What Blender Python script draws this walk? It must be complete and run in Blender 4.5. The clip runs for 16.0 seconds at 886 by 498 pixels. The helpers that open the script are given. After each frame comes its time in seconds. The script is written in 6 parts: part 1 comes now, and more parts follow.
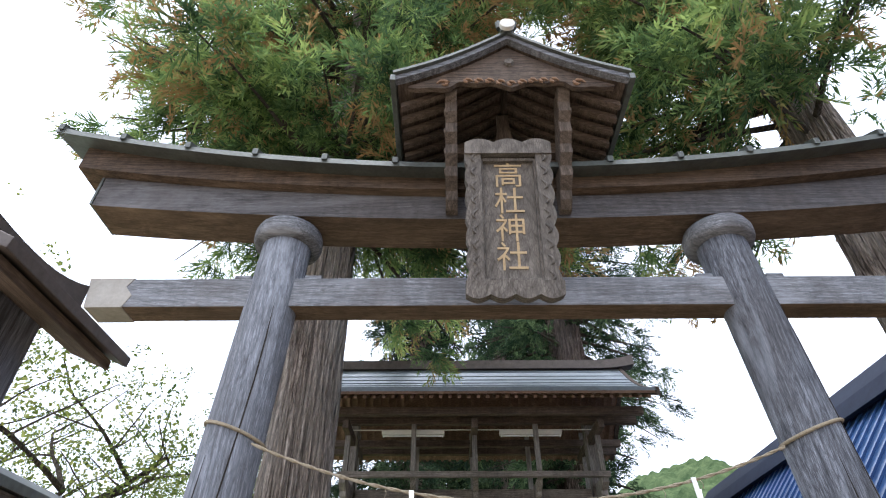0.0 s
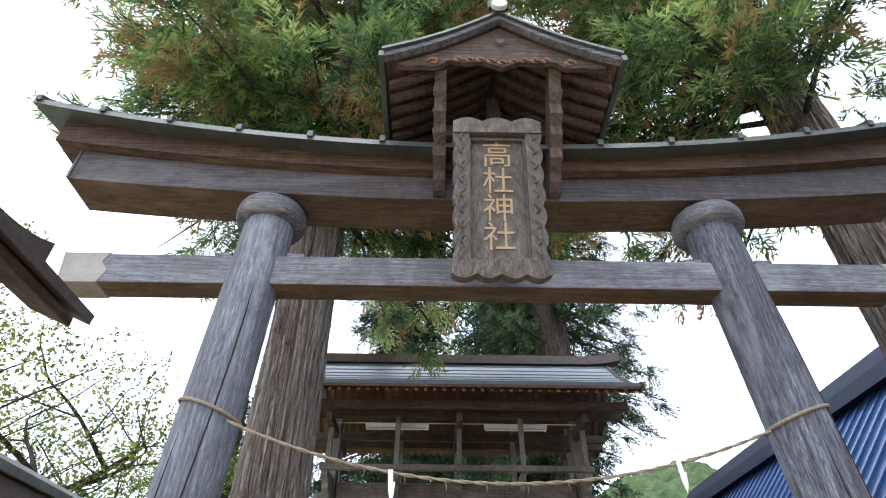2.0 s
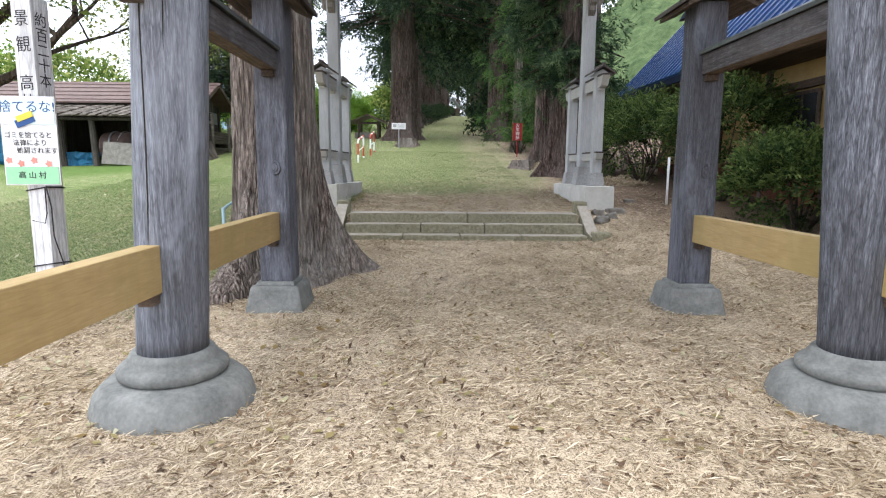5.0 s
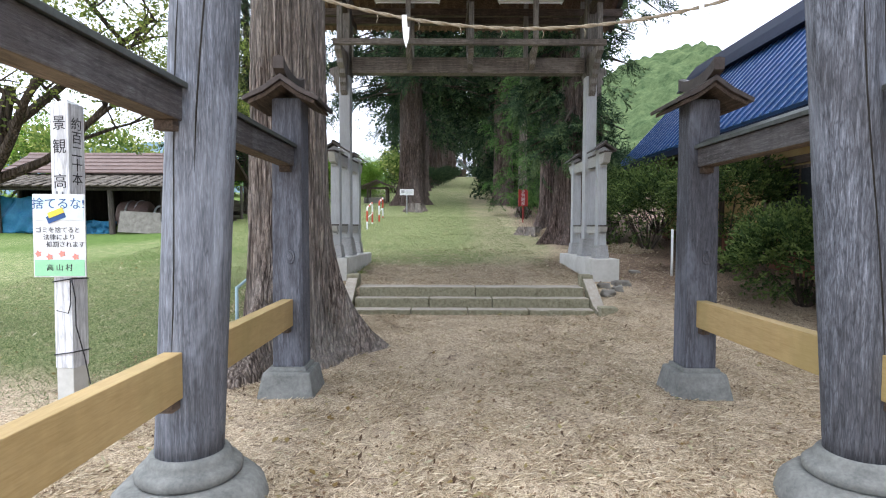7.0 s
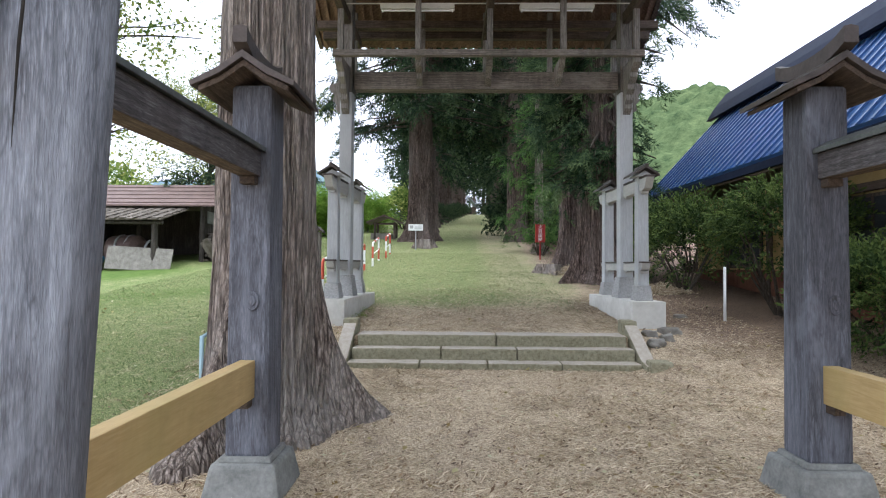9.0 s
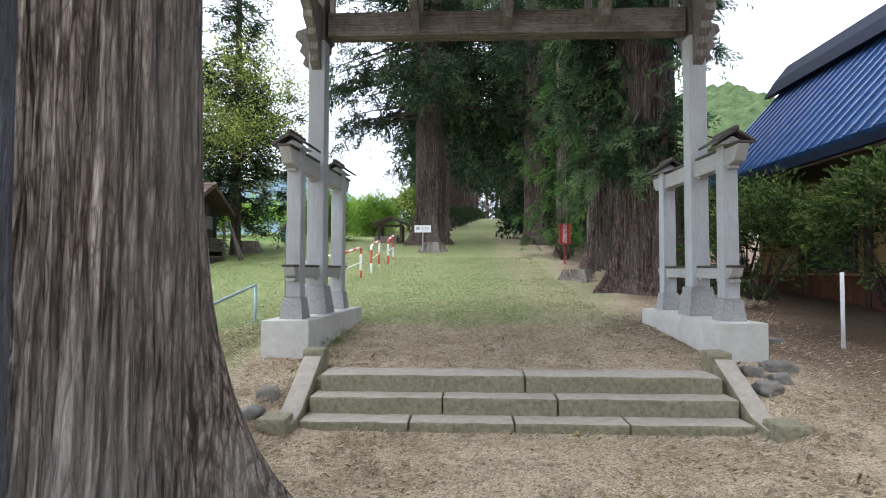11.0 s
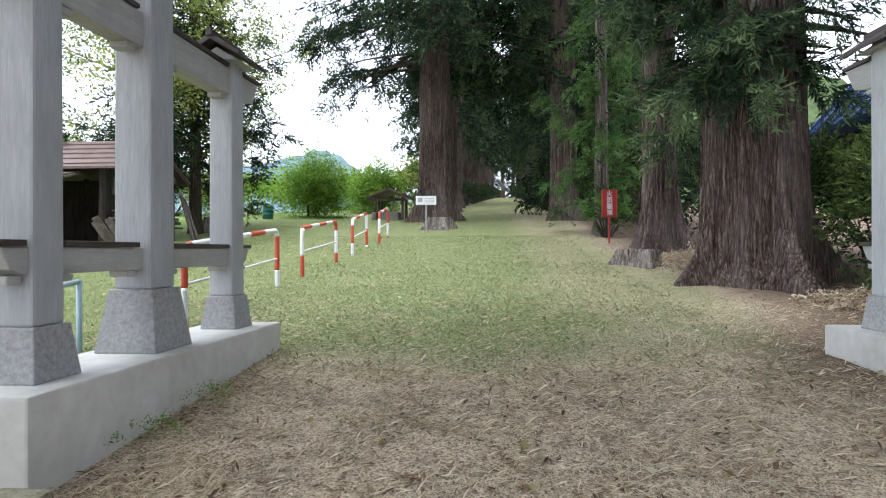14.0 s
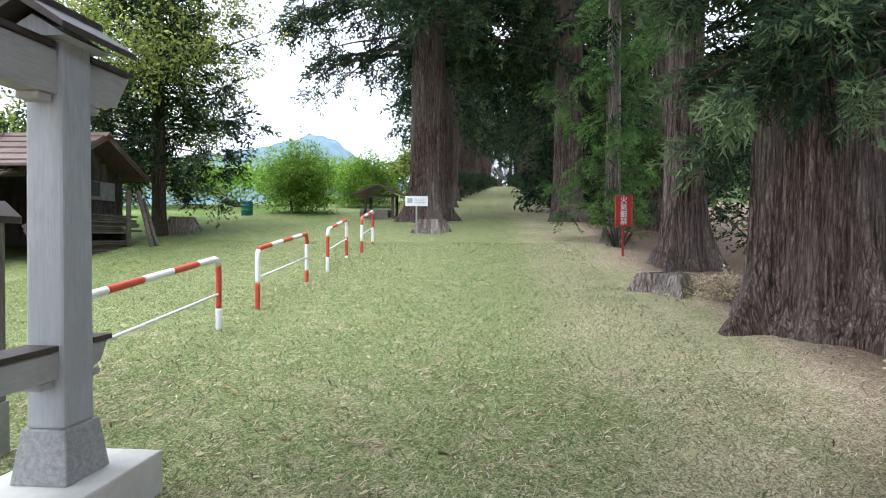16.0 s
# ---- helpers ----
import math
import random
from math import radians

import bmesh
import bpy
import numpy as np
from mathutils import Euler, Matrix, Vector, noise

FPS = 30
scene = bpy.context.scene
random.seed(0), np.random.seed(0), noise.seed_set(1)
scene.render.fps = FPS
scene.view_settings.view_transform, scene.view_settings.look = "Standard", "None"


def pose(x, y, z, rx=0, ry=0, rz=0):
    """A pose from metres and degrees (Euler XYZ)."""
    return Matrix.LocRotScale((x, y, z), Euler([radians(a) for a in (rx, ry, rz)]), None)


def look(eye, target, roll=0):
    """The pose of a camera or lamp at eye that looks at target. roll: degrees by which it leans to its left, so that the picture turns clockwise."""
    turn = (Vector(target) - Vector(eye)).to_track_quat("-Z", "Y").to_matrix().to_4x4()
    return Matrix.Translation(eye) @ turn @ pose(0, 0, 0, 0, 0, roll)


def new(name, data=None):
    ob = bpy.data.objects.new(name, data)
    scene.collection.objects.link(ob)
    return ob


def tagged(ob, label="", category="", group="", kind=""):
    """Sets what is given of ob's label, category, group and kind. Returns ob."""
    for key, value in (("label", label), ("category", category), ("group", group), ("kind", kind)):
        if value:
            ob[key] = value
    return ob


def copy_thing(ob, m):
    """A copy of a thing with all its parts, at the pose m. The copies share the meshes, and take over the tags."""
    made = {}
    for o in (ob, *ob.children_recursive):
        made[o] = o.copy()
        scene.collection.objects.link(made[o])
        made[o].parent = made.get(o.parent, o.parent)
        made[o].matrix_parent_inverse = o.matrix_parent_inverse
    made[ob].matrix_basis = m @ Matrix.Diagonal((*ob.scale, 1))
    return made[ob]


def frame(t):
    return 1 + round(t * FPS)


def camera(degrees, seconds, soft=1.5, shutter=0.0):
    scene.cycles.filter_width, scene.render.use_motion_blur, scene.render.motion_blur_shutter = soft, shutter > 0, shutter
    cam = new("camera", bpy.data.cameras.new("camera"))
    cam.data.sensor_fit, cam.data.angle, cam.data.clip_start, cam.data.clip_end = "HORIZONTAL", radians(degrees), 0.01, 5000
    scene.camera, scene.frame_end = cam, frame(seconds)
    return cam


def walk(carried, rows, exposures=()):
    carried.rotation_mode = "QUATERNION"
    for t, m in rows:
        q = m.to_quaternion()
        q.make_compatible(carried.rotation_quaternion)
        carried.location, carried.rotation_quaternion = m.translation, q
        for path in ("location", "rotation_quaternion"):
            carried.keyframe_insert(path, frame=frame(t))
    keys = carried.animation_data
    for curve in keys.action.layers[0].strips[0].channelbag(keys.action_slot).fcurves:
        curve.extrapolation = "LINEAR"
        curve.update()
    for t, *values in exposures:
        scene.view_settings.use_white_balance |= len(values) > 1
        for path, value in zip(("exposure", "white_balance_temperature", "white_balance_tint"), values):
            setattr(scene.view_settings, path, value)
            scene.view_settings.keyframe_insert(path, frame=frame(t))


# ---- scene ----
cam = camera(76.4, 16.0, soft=1.1)
PATH = [
    (0, (0.638, 1.191, 1.688), (0.624, 2.763, 2.925), -0.0),
    (0.5, (0.649, 1.212, 1.683), (0.644, 2.751, 2.96), 0.1),
    (1, (0.641, 1.23, 1.678), (0.645, 2.76, 2.966), 0.2),
    (1.5, (0.642, 1.252, 1.665), (0.656, 2.784, 2.951), 0.2),
    (2, (0.661, 1.333, 1.631), (0.685, 2.906, 2.866), 0.3),
    (2.5, (0.666, 1.386, 1.531), (0.695, 3.144, 2.486), 1.0),
    (3, (0.654, 1.43, 1.471), (0.693, 3.34, 2.063), 0.9),
    (3.5, (0.664, 1.405, 1.433), (0.701, 3.378, 1.758), 0.8),
    (4, (0.645, 1.439, 1.41), (0.683, 3.43, 1.594), 0.7),
    (4.5, (0.645, 1.53, 1.237), (0.678, 3.527, 1.142), 0.5),
    (4.7, (0.659, 1.555, 1.169), (0.689, 3.535, 0.885), 0.5),
    (7, (0.646, 1.424, 1.458), (0.644, 3.422, 1.378), 0.2),
    (7.5, (0.599, 1.526, 1.444), (0.59, 3.526, 1.481), 0.2),
    (8, (0.597, 1.827, 1.428), (0.583, 3.826, 1.491), 0.2),
    (8.5, (0.606, 2.29, 1.404), (0.584, 4.289, 1.465), 0.1),
    (9, (0.563, 2.85, 1.427), (0.529, 4.849, 1.482), 0.4),
    (11.5, (0.661, 5.999, 1.442), (0.57, 7.996, 1.519), -0.0),
    (12, (0.694, 6.71, 1.458), (0.593, 8.706, 1.534), -0.0),
    (12.5, (0.67, 7.329, 1.46), (0.556, 9.324, 1.536), -0.1),
    (13, (0.686, 7.961, 1.435), (0.561, 9.955, 1.513), -0.1),
    (13.5, (0.655, 8.63, 1.423), (0.522, 10.625, 1.485), -0.2),
    (14, (0.652, 9.212, 1.438), (0.517, 11.207, 1.447), -0.2),
    (14.5, (0.658, 9.787, 1.472), (0.518, 11.783, 1.476), -0.2),
    (15, (0.645, 10.238, 1.651), (0.498, 12.233, 1.647), 0.0),
    (15.5, (0.71, 10.532, 1.825), (0.572, 12.527, 1.804), 0.2),
    (16, (0.653, 10.785, 1.959), (0.532, 12.781, 1.919), 0.4),
]
walk(cam, [(t, look(eye, target, roll)) for t, eye, target, roll in PATH], exposures=[(0.0, 0.8, 6200, 10), (2.0, 0.8, 6200, 10), (3.5, 1.0, 6400, 10), (4.7, 1.0, 6480, 10), (7.0, 0.96, 6300, 10), (9.0, 1.0, 6300, 10), (11.5, 1.0, 6350, 10), (14.5, 1.1, 6350, 10), (16.0, 1.12, 6300, 10)])

# ---- light ----
world = bpy.data.worlds.new("overcast_sky")
scene.world = world
world.use_nodes = True
wn, wl = world.node_tree.nodes, world.node_tree.links
sky = wn.new("ShaderNodeTexSky")
sky.sky_type, sky.sun_disc = "NISHITA", False
sky.sun_elevation, sky.sun_rotation = radians(79), radians(204)
sky.dust_density = 4.0
grey = wn.new("ShaderNodeMixRGB")
grey.inputs[0].default_value = 0.9
grey.inputs[2].default_value = (9.2, 9.85, 11.3, 1)
wl.new(sky.outputs[0], grey.inputs[1])
wl.new(grey.outputs[0], wn["Background"].inputs[0])
wn["Background"].inputs[1].default_value = 0.13
sun_data = bpy.data.lights.new("sun", "SUN")
sun_data.energy, sun_data.angle, sun_data.color = 2.3, radians(60), (1.0, 0.985, 0.975)
sun = new("sun", sun_data)
sun.matrix_world = look((0, 0, 30), (2.0, 4.5, 5.0))


# ---- materials ----
def material(name):
    m = bpy.data.materials.new(name)
    m.use_nodes = True
    return m, m.node_tree.nodes, m.node_tree.links, m.node_tree.nodes["Principled BSDF"]


def coords(n, l, scale, source="Object"):
    tc, mp = n.new("ShaderNodeTexCoord"), n.new("ShaderNodeMapping")
    mp.inputs["Scale"].default_value = scale
    l.new(tc.outputs[source], mp.inputs[0])
    return mp.outputs[0]


def noise_tex(n, l, vec, scale, detail=6, rough=0.6, distort=0.0):
    t = n.new("ShaderNodeTexNoise")
    t.inputs["Scale"].default_value, t.inputs["Detail"].default_value = scale, detail
    t.inputs["Roughness"].default_value, t.inputs["Distortion"].default_value = rough, distort
    l.new(vec, t.inputs["Vector"])
    return t.outputs["Fac"]


def cell_tex(n, l, vec, scale, feature="F1", out="Distance"):
    t = n.new("ShaderNodeTexVoronoi")
    t.feature = feature
    t.inputs["Scale"].default_value = scale
    l.new(vec, t.inputs["Vector"])
    return t.outputs[out]


def warped(n, l, vec, scale, amount):
    """The vector, shifted by a little noise, so that cells and lines wander."""
    t = n.new("ShaderNodeTexNoise")
    t.inputs["Scale"].default_value, t.inputs["Detail"].default_value = scale, 3
    l.new(vec, t.inputs["Vector"])
    a = n.new("ShaderNodeVectorMath")
    a.operation = "MULTIPLY_ADD"
    l.new(t.outputs["Color"], a.inputs[0])
    a.inputs[1].default_value = (amount, amount, amount)
    l.new(vec, a.inputs[2])
    return a.outputs[0]


def ramp(n, l, fac, stops):
    r = n.new("ShaderNodeValToRGB")
    e = r.color_ramp.elements
    e[0].position, e[0].color = stops[0][0], (*stops[0][1], 1)
    e[1].position, e[1].color = stops[-1][0], (*stops[-1][1], 1)
    for p, c in stops[1:-1]:
        k = e.new(p)
        k.color = (*c, 1)
    l.new(fac, r.inputs[0])
    return r.outputs[0]


def mix(n, l, fac, a, b, kind="MIX"):
    m = n.new("ShaderNodeMixRGB")
    m.blend_type = kind
    for slot, v in ((0, fac), (1, a), (2, b)):
        if isinstance(v, (int, float)):
            m.inputs[slot].default_value = v
        elif isinstance(v, tuple):
            m.inputs[slot].default_value = (*v, 1)
        else:
            l.new(v, m.inputs[slot])
    return m.outputs[0]


def bump(n, l, bsdf, height, strength, distance=0.02):
    b = n.new("ShaderNodeBump")
    b.inputs["Strength"].default_value, b.inputs["Distance"].default_value = strength, distance
    l.new(height, b.inputs["Height"])
    l.new(b.outputs[0], bsdf.inputs["Normal"])


def wood(name, dark, mid, light, axis, rough=0.8, grain=30.0, relief=0.5, stain=None, checks=0.55):
    """Sawn or hewn timber, grain along an axis; stain: colour of large weather patches."""
    m, n, l, p = material(name)
    sc = [1.0, 1.0, 1.0]
    sc["xyz".index(axis)] = 0.085
    v = coords(n, l, tuple(sc))
    a = noise_tex(n, l, v, grain * 2.4, 8, 0.75, 0.35)
    fine = noise_tex(n, l, v, grain * 10, 3, 0.6, 0.2)
    a = mix(n, l, 0.4, a, fine)
    c = ramp(n, l, a, [(0.36, dark), (0.5, mid), (0.66, light)])
    big = noise_tex(n, l, coords(n, l, (1, 1, 0.45)), 1.7, 4, 0.6)
    c = mix(n, l, ramp(n, l, big, [(0.46, (0, 0, 0)), (0.62, (0.85, 0.85, 0.85))]), c, stain or tuple(x * 0.55 for x in mid))
    c = mix(n, l, 0.3, c, ramp(n, l, a, [(0.35, dark), (0.65, light)]))
    check = cell_tex(n, l, warped(n, l, v, 8.0, 0.04), grain * 3.2, "DISTANCE_TO_EDGE")
    line = ramp(n, l, check, [(0.0, (1, 1, 1)), (0.11, (0, 0, 0))])
    c = mix(n, l, mix(n, l, checks, (0, 0, 0), line), c, tuple(x * 0.6 for x in dark))
    figure = noise_tex(n, l, coords(n, l, (1, 1, 0.35)), 5.0, 5, 0.65, 2.5)
    c = mix(n, l, checks * 0.8, c, ramp(n, l, figure, [(0.35, (0.35, 0.35, 0.35)), (0.65, (1.25, 1.25, 1.25))]), "MULTIPLY")
    if checks > 0.2:
        rings = n.new("ShaderNodeTexWave")
        rings.wave_type, rings.rings_direction = "RINGS", axis.upper()
        for key, value in (("Scale", 9.0), ("Distortion", 9.0), ("Detail", 2.0), ("Detail Scale", 1.3)):
            rings.inputs[key].default_value = value
        l.new(v, rings.inputs["Vector"])
        c = mix(n, l, checks, c, ramp(n, l, rings.outputs["Fac"], [(0.05, (0.55, 0.55, 0.56)), (0.4, (1.0, 1.0, 1.0)), (1.0, (1.3, 1.3, 1.3))]), "MULTIPLY")
        bleach = noise_tex(n, l, coords(n, l, tuple(0.25 if q < 1 else 1.0 for q in sc)), 3.1, 5, 0.7, 0.6)
        c = mix(n, l, ramp(n, l, bleach, [(0.52, (0, 0, 0)), (0.72, (checks, checks, checks))]), c, tuple(q * 1.25 for q in light))
    oi = n.new("ShaderNodeObjectInfo")
    c = mix(n, l, 0.18, c, ramp(n, l, oi.outputs["Random"], [(0, dark), (1, light)]))
    l.new(c, p.inputs["Base Color"])
    p.inputs["Roughness"].default_value = rough
    p.inputs["Specular IOR Level"].default_value = 0.25
    bump(n, l, p, a, relief, 0.012)
    return m


def plain(name, c1, c2, scale=8.0, rough=0.7, metal=0.0, relief=0.2, dist=0.01, spec=0.4):
    m, n, l, p = material(name)
    v = coords(n, l, (1, 1, 1))
    a = noise_tex(n, l, v, scale, 8, 0.65)
    b = noise_tex(n, l, v, scale * 6, 4, 0.6)
    f = mix(n, l, 0.35, a, b)
    l.new(ramp(n, l, f, [(0.32, c1), (0.68, c2)]), p.inputs["Base Color"])
    p.inputs["Roughness"].default_value, p.inputs["Metallic"].default_value = rough, metal
    p.inputs["Specular IOR Level"].default_value = spec
    bump(n, l, p, f, relief, dist)
    return m


PILLAR = wood("weathered_pillar_wood", (0.03, 0.03, 0.036), (0.13, 0.138, 0.165), (0.36, 0.39, 0.45), "z", 0.75, 22, 0.9, (0.065, 0.06, 0.064))
POST_Z = wood("dark_weathered_post_wood", (0.02, 0.019, 0.023), (0.082, 0.084, 0.10), (0.24, 0.255, 0.30), "z", 0.75, 22, 0.9, (0.045, 0.04, 0.043))
BEAM_X = wood("weathered_beam_wood", (0.04, 0.038, 0.04), (0.145, 0.148, 0.16), (0.34, 0.36, 0.40), "x", 0.75, 24, 0.7, (0.075, 0.063, 0.06))
SHIMAKI = wood("dark_lintel_wood", (0.024, 0.02, 0.02), (0.072, 0.065, 0.066), (0.17, 0.168, 0.178), "x", 0.75, 20, 0.7, (0.06, 0.046, 0.04))
BROWN_X = wood("brown_beam_wood", (0.03, 0.02, 0.014), (0.10, 0.068, 0.048), (0.20, 0.145, 0.105), "x", 0.75, 22, 0.5, (0.06, 0.046, 0.04))
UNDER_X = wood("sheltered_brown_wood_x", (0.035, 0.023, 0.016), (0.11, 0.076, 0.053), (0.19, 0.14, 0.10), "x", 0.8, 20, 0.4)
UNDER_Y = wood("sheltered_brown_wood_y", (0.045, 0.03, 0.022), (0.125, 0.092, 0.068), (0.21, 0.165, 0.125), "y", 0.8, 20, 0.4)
TIE_Y = wood("tie_beam_wood", (0.03, 0.026, 0.026), (0.085, 0.076, 0.077), (0.20, 0.195, 0.20), "y", 0.75, 24, 0.6, (0.06, 0.044, 0.038))
DARK_X = wood("dark_shrine_wood_x", (0.035, 0.025, 0.019), (0.10, 0.073, 0.055), (0.19, 0.145, 0.115), "x", 0.8, 20, 0.4)
DARK_Y = wood("dark_shrine_wood_y", (0.035, 0.025, 0.019), (0.10, 0.073, 0.055), (0.19, 0.145, 0.115), "y", 0.8, 20, 0.4)
DARK_Z = wood("dark_shrine_wood_z", (0.035, 0.027, 0.022), (0.10, 0.077, 0.062), (0.20, 0.16, 0.13), "z", 0.8, 20, 0.4)
GATE_Z = wood("gate_upper_wood", (0.09, 0.078, 0.066), (0.22, 0.20, 0.175), (0.35, 0.325, 0.29), "z", 0.8, 20, 0.4)
GATE_X = wood("gate_beam_wood", (0.075, 0.062, 0.053), (0.19, 0.165, 0.14), (0.31, 0.275, 0.24), "x", 0.8, 20, 0.4)
RAFTER = wood("rafter_wood", (0.10, 0.055, 0.036), (0.23, 0.14, 0.095), (0.34, 0.22, 0.155), "y", 0.8, 18, 0.3)
BOARDED = wood("eave_boarding", (0.08, 0.045, 0.03), (0.19, 0.115, 0.08), (0.28, 0.18, 0.13), "y", 0.8, 18, 0.3)
PLAQUE = wood("plaque_board_wood", (0.06, 0.05, 0.043), (0.135, 0.12, 0.108), (0.24, 0.22, 0.20), "z", 0.8, 18, 0.4)
YELLOW = wood("yellow_plank_paint", (0.36, 0.25, 0.105), (0.44, 0.31, 0.14), (0.51, 0.38, 0.19), "y", 0.6, 10, 0.12, (0.33, 0.26, 0.10), 0.12)
SHED_Z = wood("shed_boards", (0.018, 0.015, 0.013), (0.055, 0.046, 0.04), (0.12, 0.108, 0.095), "z", 0.9, 16, 0.5)
SHED_Y = wood("shed_lumber", (0.035, 0.03, 0.025), (0.11, 0.092, 0.076), (0.22, 0.195, 0.165), "y", 0.9, 16, 0.5)
GREY_Z = wood("faded_gate_post", (0.36, 0.37, 0.375), (0.45, 0.465, 0.475), (0.54, 0.56, 0.57), "z", 0.7, 12, 0.2, (0.37, 0.375, 0.37), 0.14)
GREY_Y = wood("faded_gate_tie", (0.35, 0.345, 0.32), (0.44, 0.435, 0.41), (0.52, 0.515, 0.485), "y", 0.7, 14, 0.25, (0.32, 0.32, 0.30), 0.12)
CARVING = plain("bare_carved_wood", (0.15, 0.085, 0.05), (0.27, 0.17, 0.11), 20, 0.8, 0, 0.3)
GOLD = plain("faded_gilt_letters", (0.30, 0.21, 0.11), (0.48, 0.37, 0.22), 12, 0.7)
SLEEVE = plain("weathered_sleeve_metal", (0.20, 0.185, 0.165), (0.34, 0.32, 0.29), 5, 0.6, 0.2, 0.1)
COPPER = plain("patinated_copper", (0.045, 0.047, 0.043), (0.115, 0.128, 0.118), 6, 0.5, 0.3, 0.15)
CAPMETAL = plain("brown_copper_cap", (0.05, 0.04, 0.036), (0.11, 0.09, 0.08), 8, 0.5, 0.4, 0.15)
CONCRETE = plain("plinth_concrete", (0.11, 0.115, 0.11), (0.27, 0.275, 0.26), 7, 0.9, 0, 0.4)
PALE = plain("pale_concrete", (0.46, 0.45, 0.41), (0.66, 0.65, 0.61), 2.2, 0.85, 0, 0.25)
GRANITE = plain("granite", (0.20, 0.20, 0.20), (0.46, 0.46, 0.45), 45, 0.75, 0, 0.4, 0.004)
STEP = plain("mossy_step_stone", (0.14, 0.13, 0.078), (0.39, 0.365, 0.26), 24, 0.95, 0, 1.0, 0.018)
# Tread tops are worn grey; light from above is painted into the paler tone.
TREAD = plain("worn_lit_step_top", (0.30, 0.265, 0.215), (0.48, 0.435, 0.375), 14, 0.95, 0, 0.5, 0.008)
ROPE = plain("straw_rope", (0.19, 0.155, 0.105), (0.36, 0.31, 0.23), 60, 0.95, 0, 0.8)
PAPER = plain("white_paper", (0.75, 0.75, 0.75), (0.85, 0.85, 0.85), 8, 0.8)
WHITE = plain("white_paint", (0.66, 0.67, 0.68), (0.82, 0.83, 0.84), 9, 0.5, 0, 0.1)
REDP = plain("red_paint", (0.42, 0.05, 0.025), (0.55, 0.09, 0.05), 12, 0.45)
SIGNRED = plain("sign_red_enamel", (0.27, 0.022, 0.022), (0.36, 0.04, 0.04), 6, 0.45)
BLACK = plain("black_ink", (0.015, 0.015, 0.018), (0.04, 0.04, 0.045), 20, 0.7)
INKBLUE = plain("navy_ink", (0.02, 0.07, 0.22), (0.03, 0.1, 0.3), 20, 0.5)
YELLOWP = plain("yellow_print", (0.75, 0.55, 0.05), (0.85, 0.65, 0.1), 20, 0.5)
GREENP = plain("pale_green_print", (0.28, 0.62, 0.36), (0.36, 0.7, 0.43), 20, 0.5)
CYANP = plain("pale_blue_print", (0.62, 0.82, 0.85), (0.75, 0.9, 0.92), 12, 0.5)
PINKP = plain("pink_print", (0.75, 0.22, 0.18), (0.85, 0.35, 0.28), 20, 0.5)
STEELBLUE = plain("pale_blue_pipe", (0.25, 0.37, 0.42), (0.36, 0.48, 0.53), 12, 0.5, 0.2)
STEEL = plain("galvanised_steel", (0.3, 0.31, 0.32), (0.45, 0.46, 0.47), 20, 0.5, 0.6)
ROOFGATE = plain("grey_metal_roof", (0.13, 0.155, 0.18), (0.24, 0.275, 0.31), 3, 0.38, 0.35, 0.1)
ROOFBLUE = plain("blue_metal_roof", (0.022, 0.06, 0.17), (0.04, 0.10, 0.25), 2, 0.28, 0.15, 0.06)
ROOFNAVY = plain("navy_ridge_metal", (0.008, 0.012, 0.03), (0.016, 0.024, 0.05), 3, 0.65, 0.0, 0.08, 0.01, 0.15)
ROOFBROWN = plain("rusty_brown_roof", (0.07, 0.043, 0.037), (0.145, 0.098, 0.086), 3, 0.6, 0.1, 0.3)
PLASTER = plain("ochre_plaster", (0.36, 0.25, 0.10), (0.48, 0.35, 0.16), 4, 0.9)
REDWOOD = wood("red_brown_boards", (0.09, 0.035, 0.02), (0.17, 0.07, 0.042), (0.24, 0.11, 0.07), "z", 0.8, 16, 0.3)
WINDOW = plain("dark_window_glass", (0.03, 0.035, 0.04), (0.06, 0.068, 0.075), 3, 0.12, 0, 0.02)
RECESS_DARK = plain("dark_recess", (0.012, 0.01, 0.009), (0.03, 0.025, 0.02), 5, 0.9)
TARP = plain("blue_tarp", (0.02, 0.16, 0.32), (0.05, 0.28, 0.45), 5, 0.5, 0, 0.5, 0.05)
DRUM = plain("teal_drum", (0.01, 0.10, 0.08), (0.03, 0.16, 0.13), 6, 0.45)
STONE = plain("field_stone", (0.12, 0.112, 0.10), (0.29, 0.275, 0.245), 9, 0.9, 0, 0.8, 0.02)
STRAW = plain("straw_heap", (0.22, 0.15, 0.08), (0.38, 0.29, 0.16), 40, 0.95, 0, 0.9, 0.03)
LAMPW = plain("lamp_housing", (0.55, 0.54, 0.50), (0.68, 0.67, 0.62), 8, 0.5)


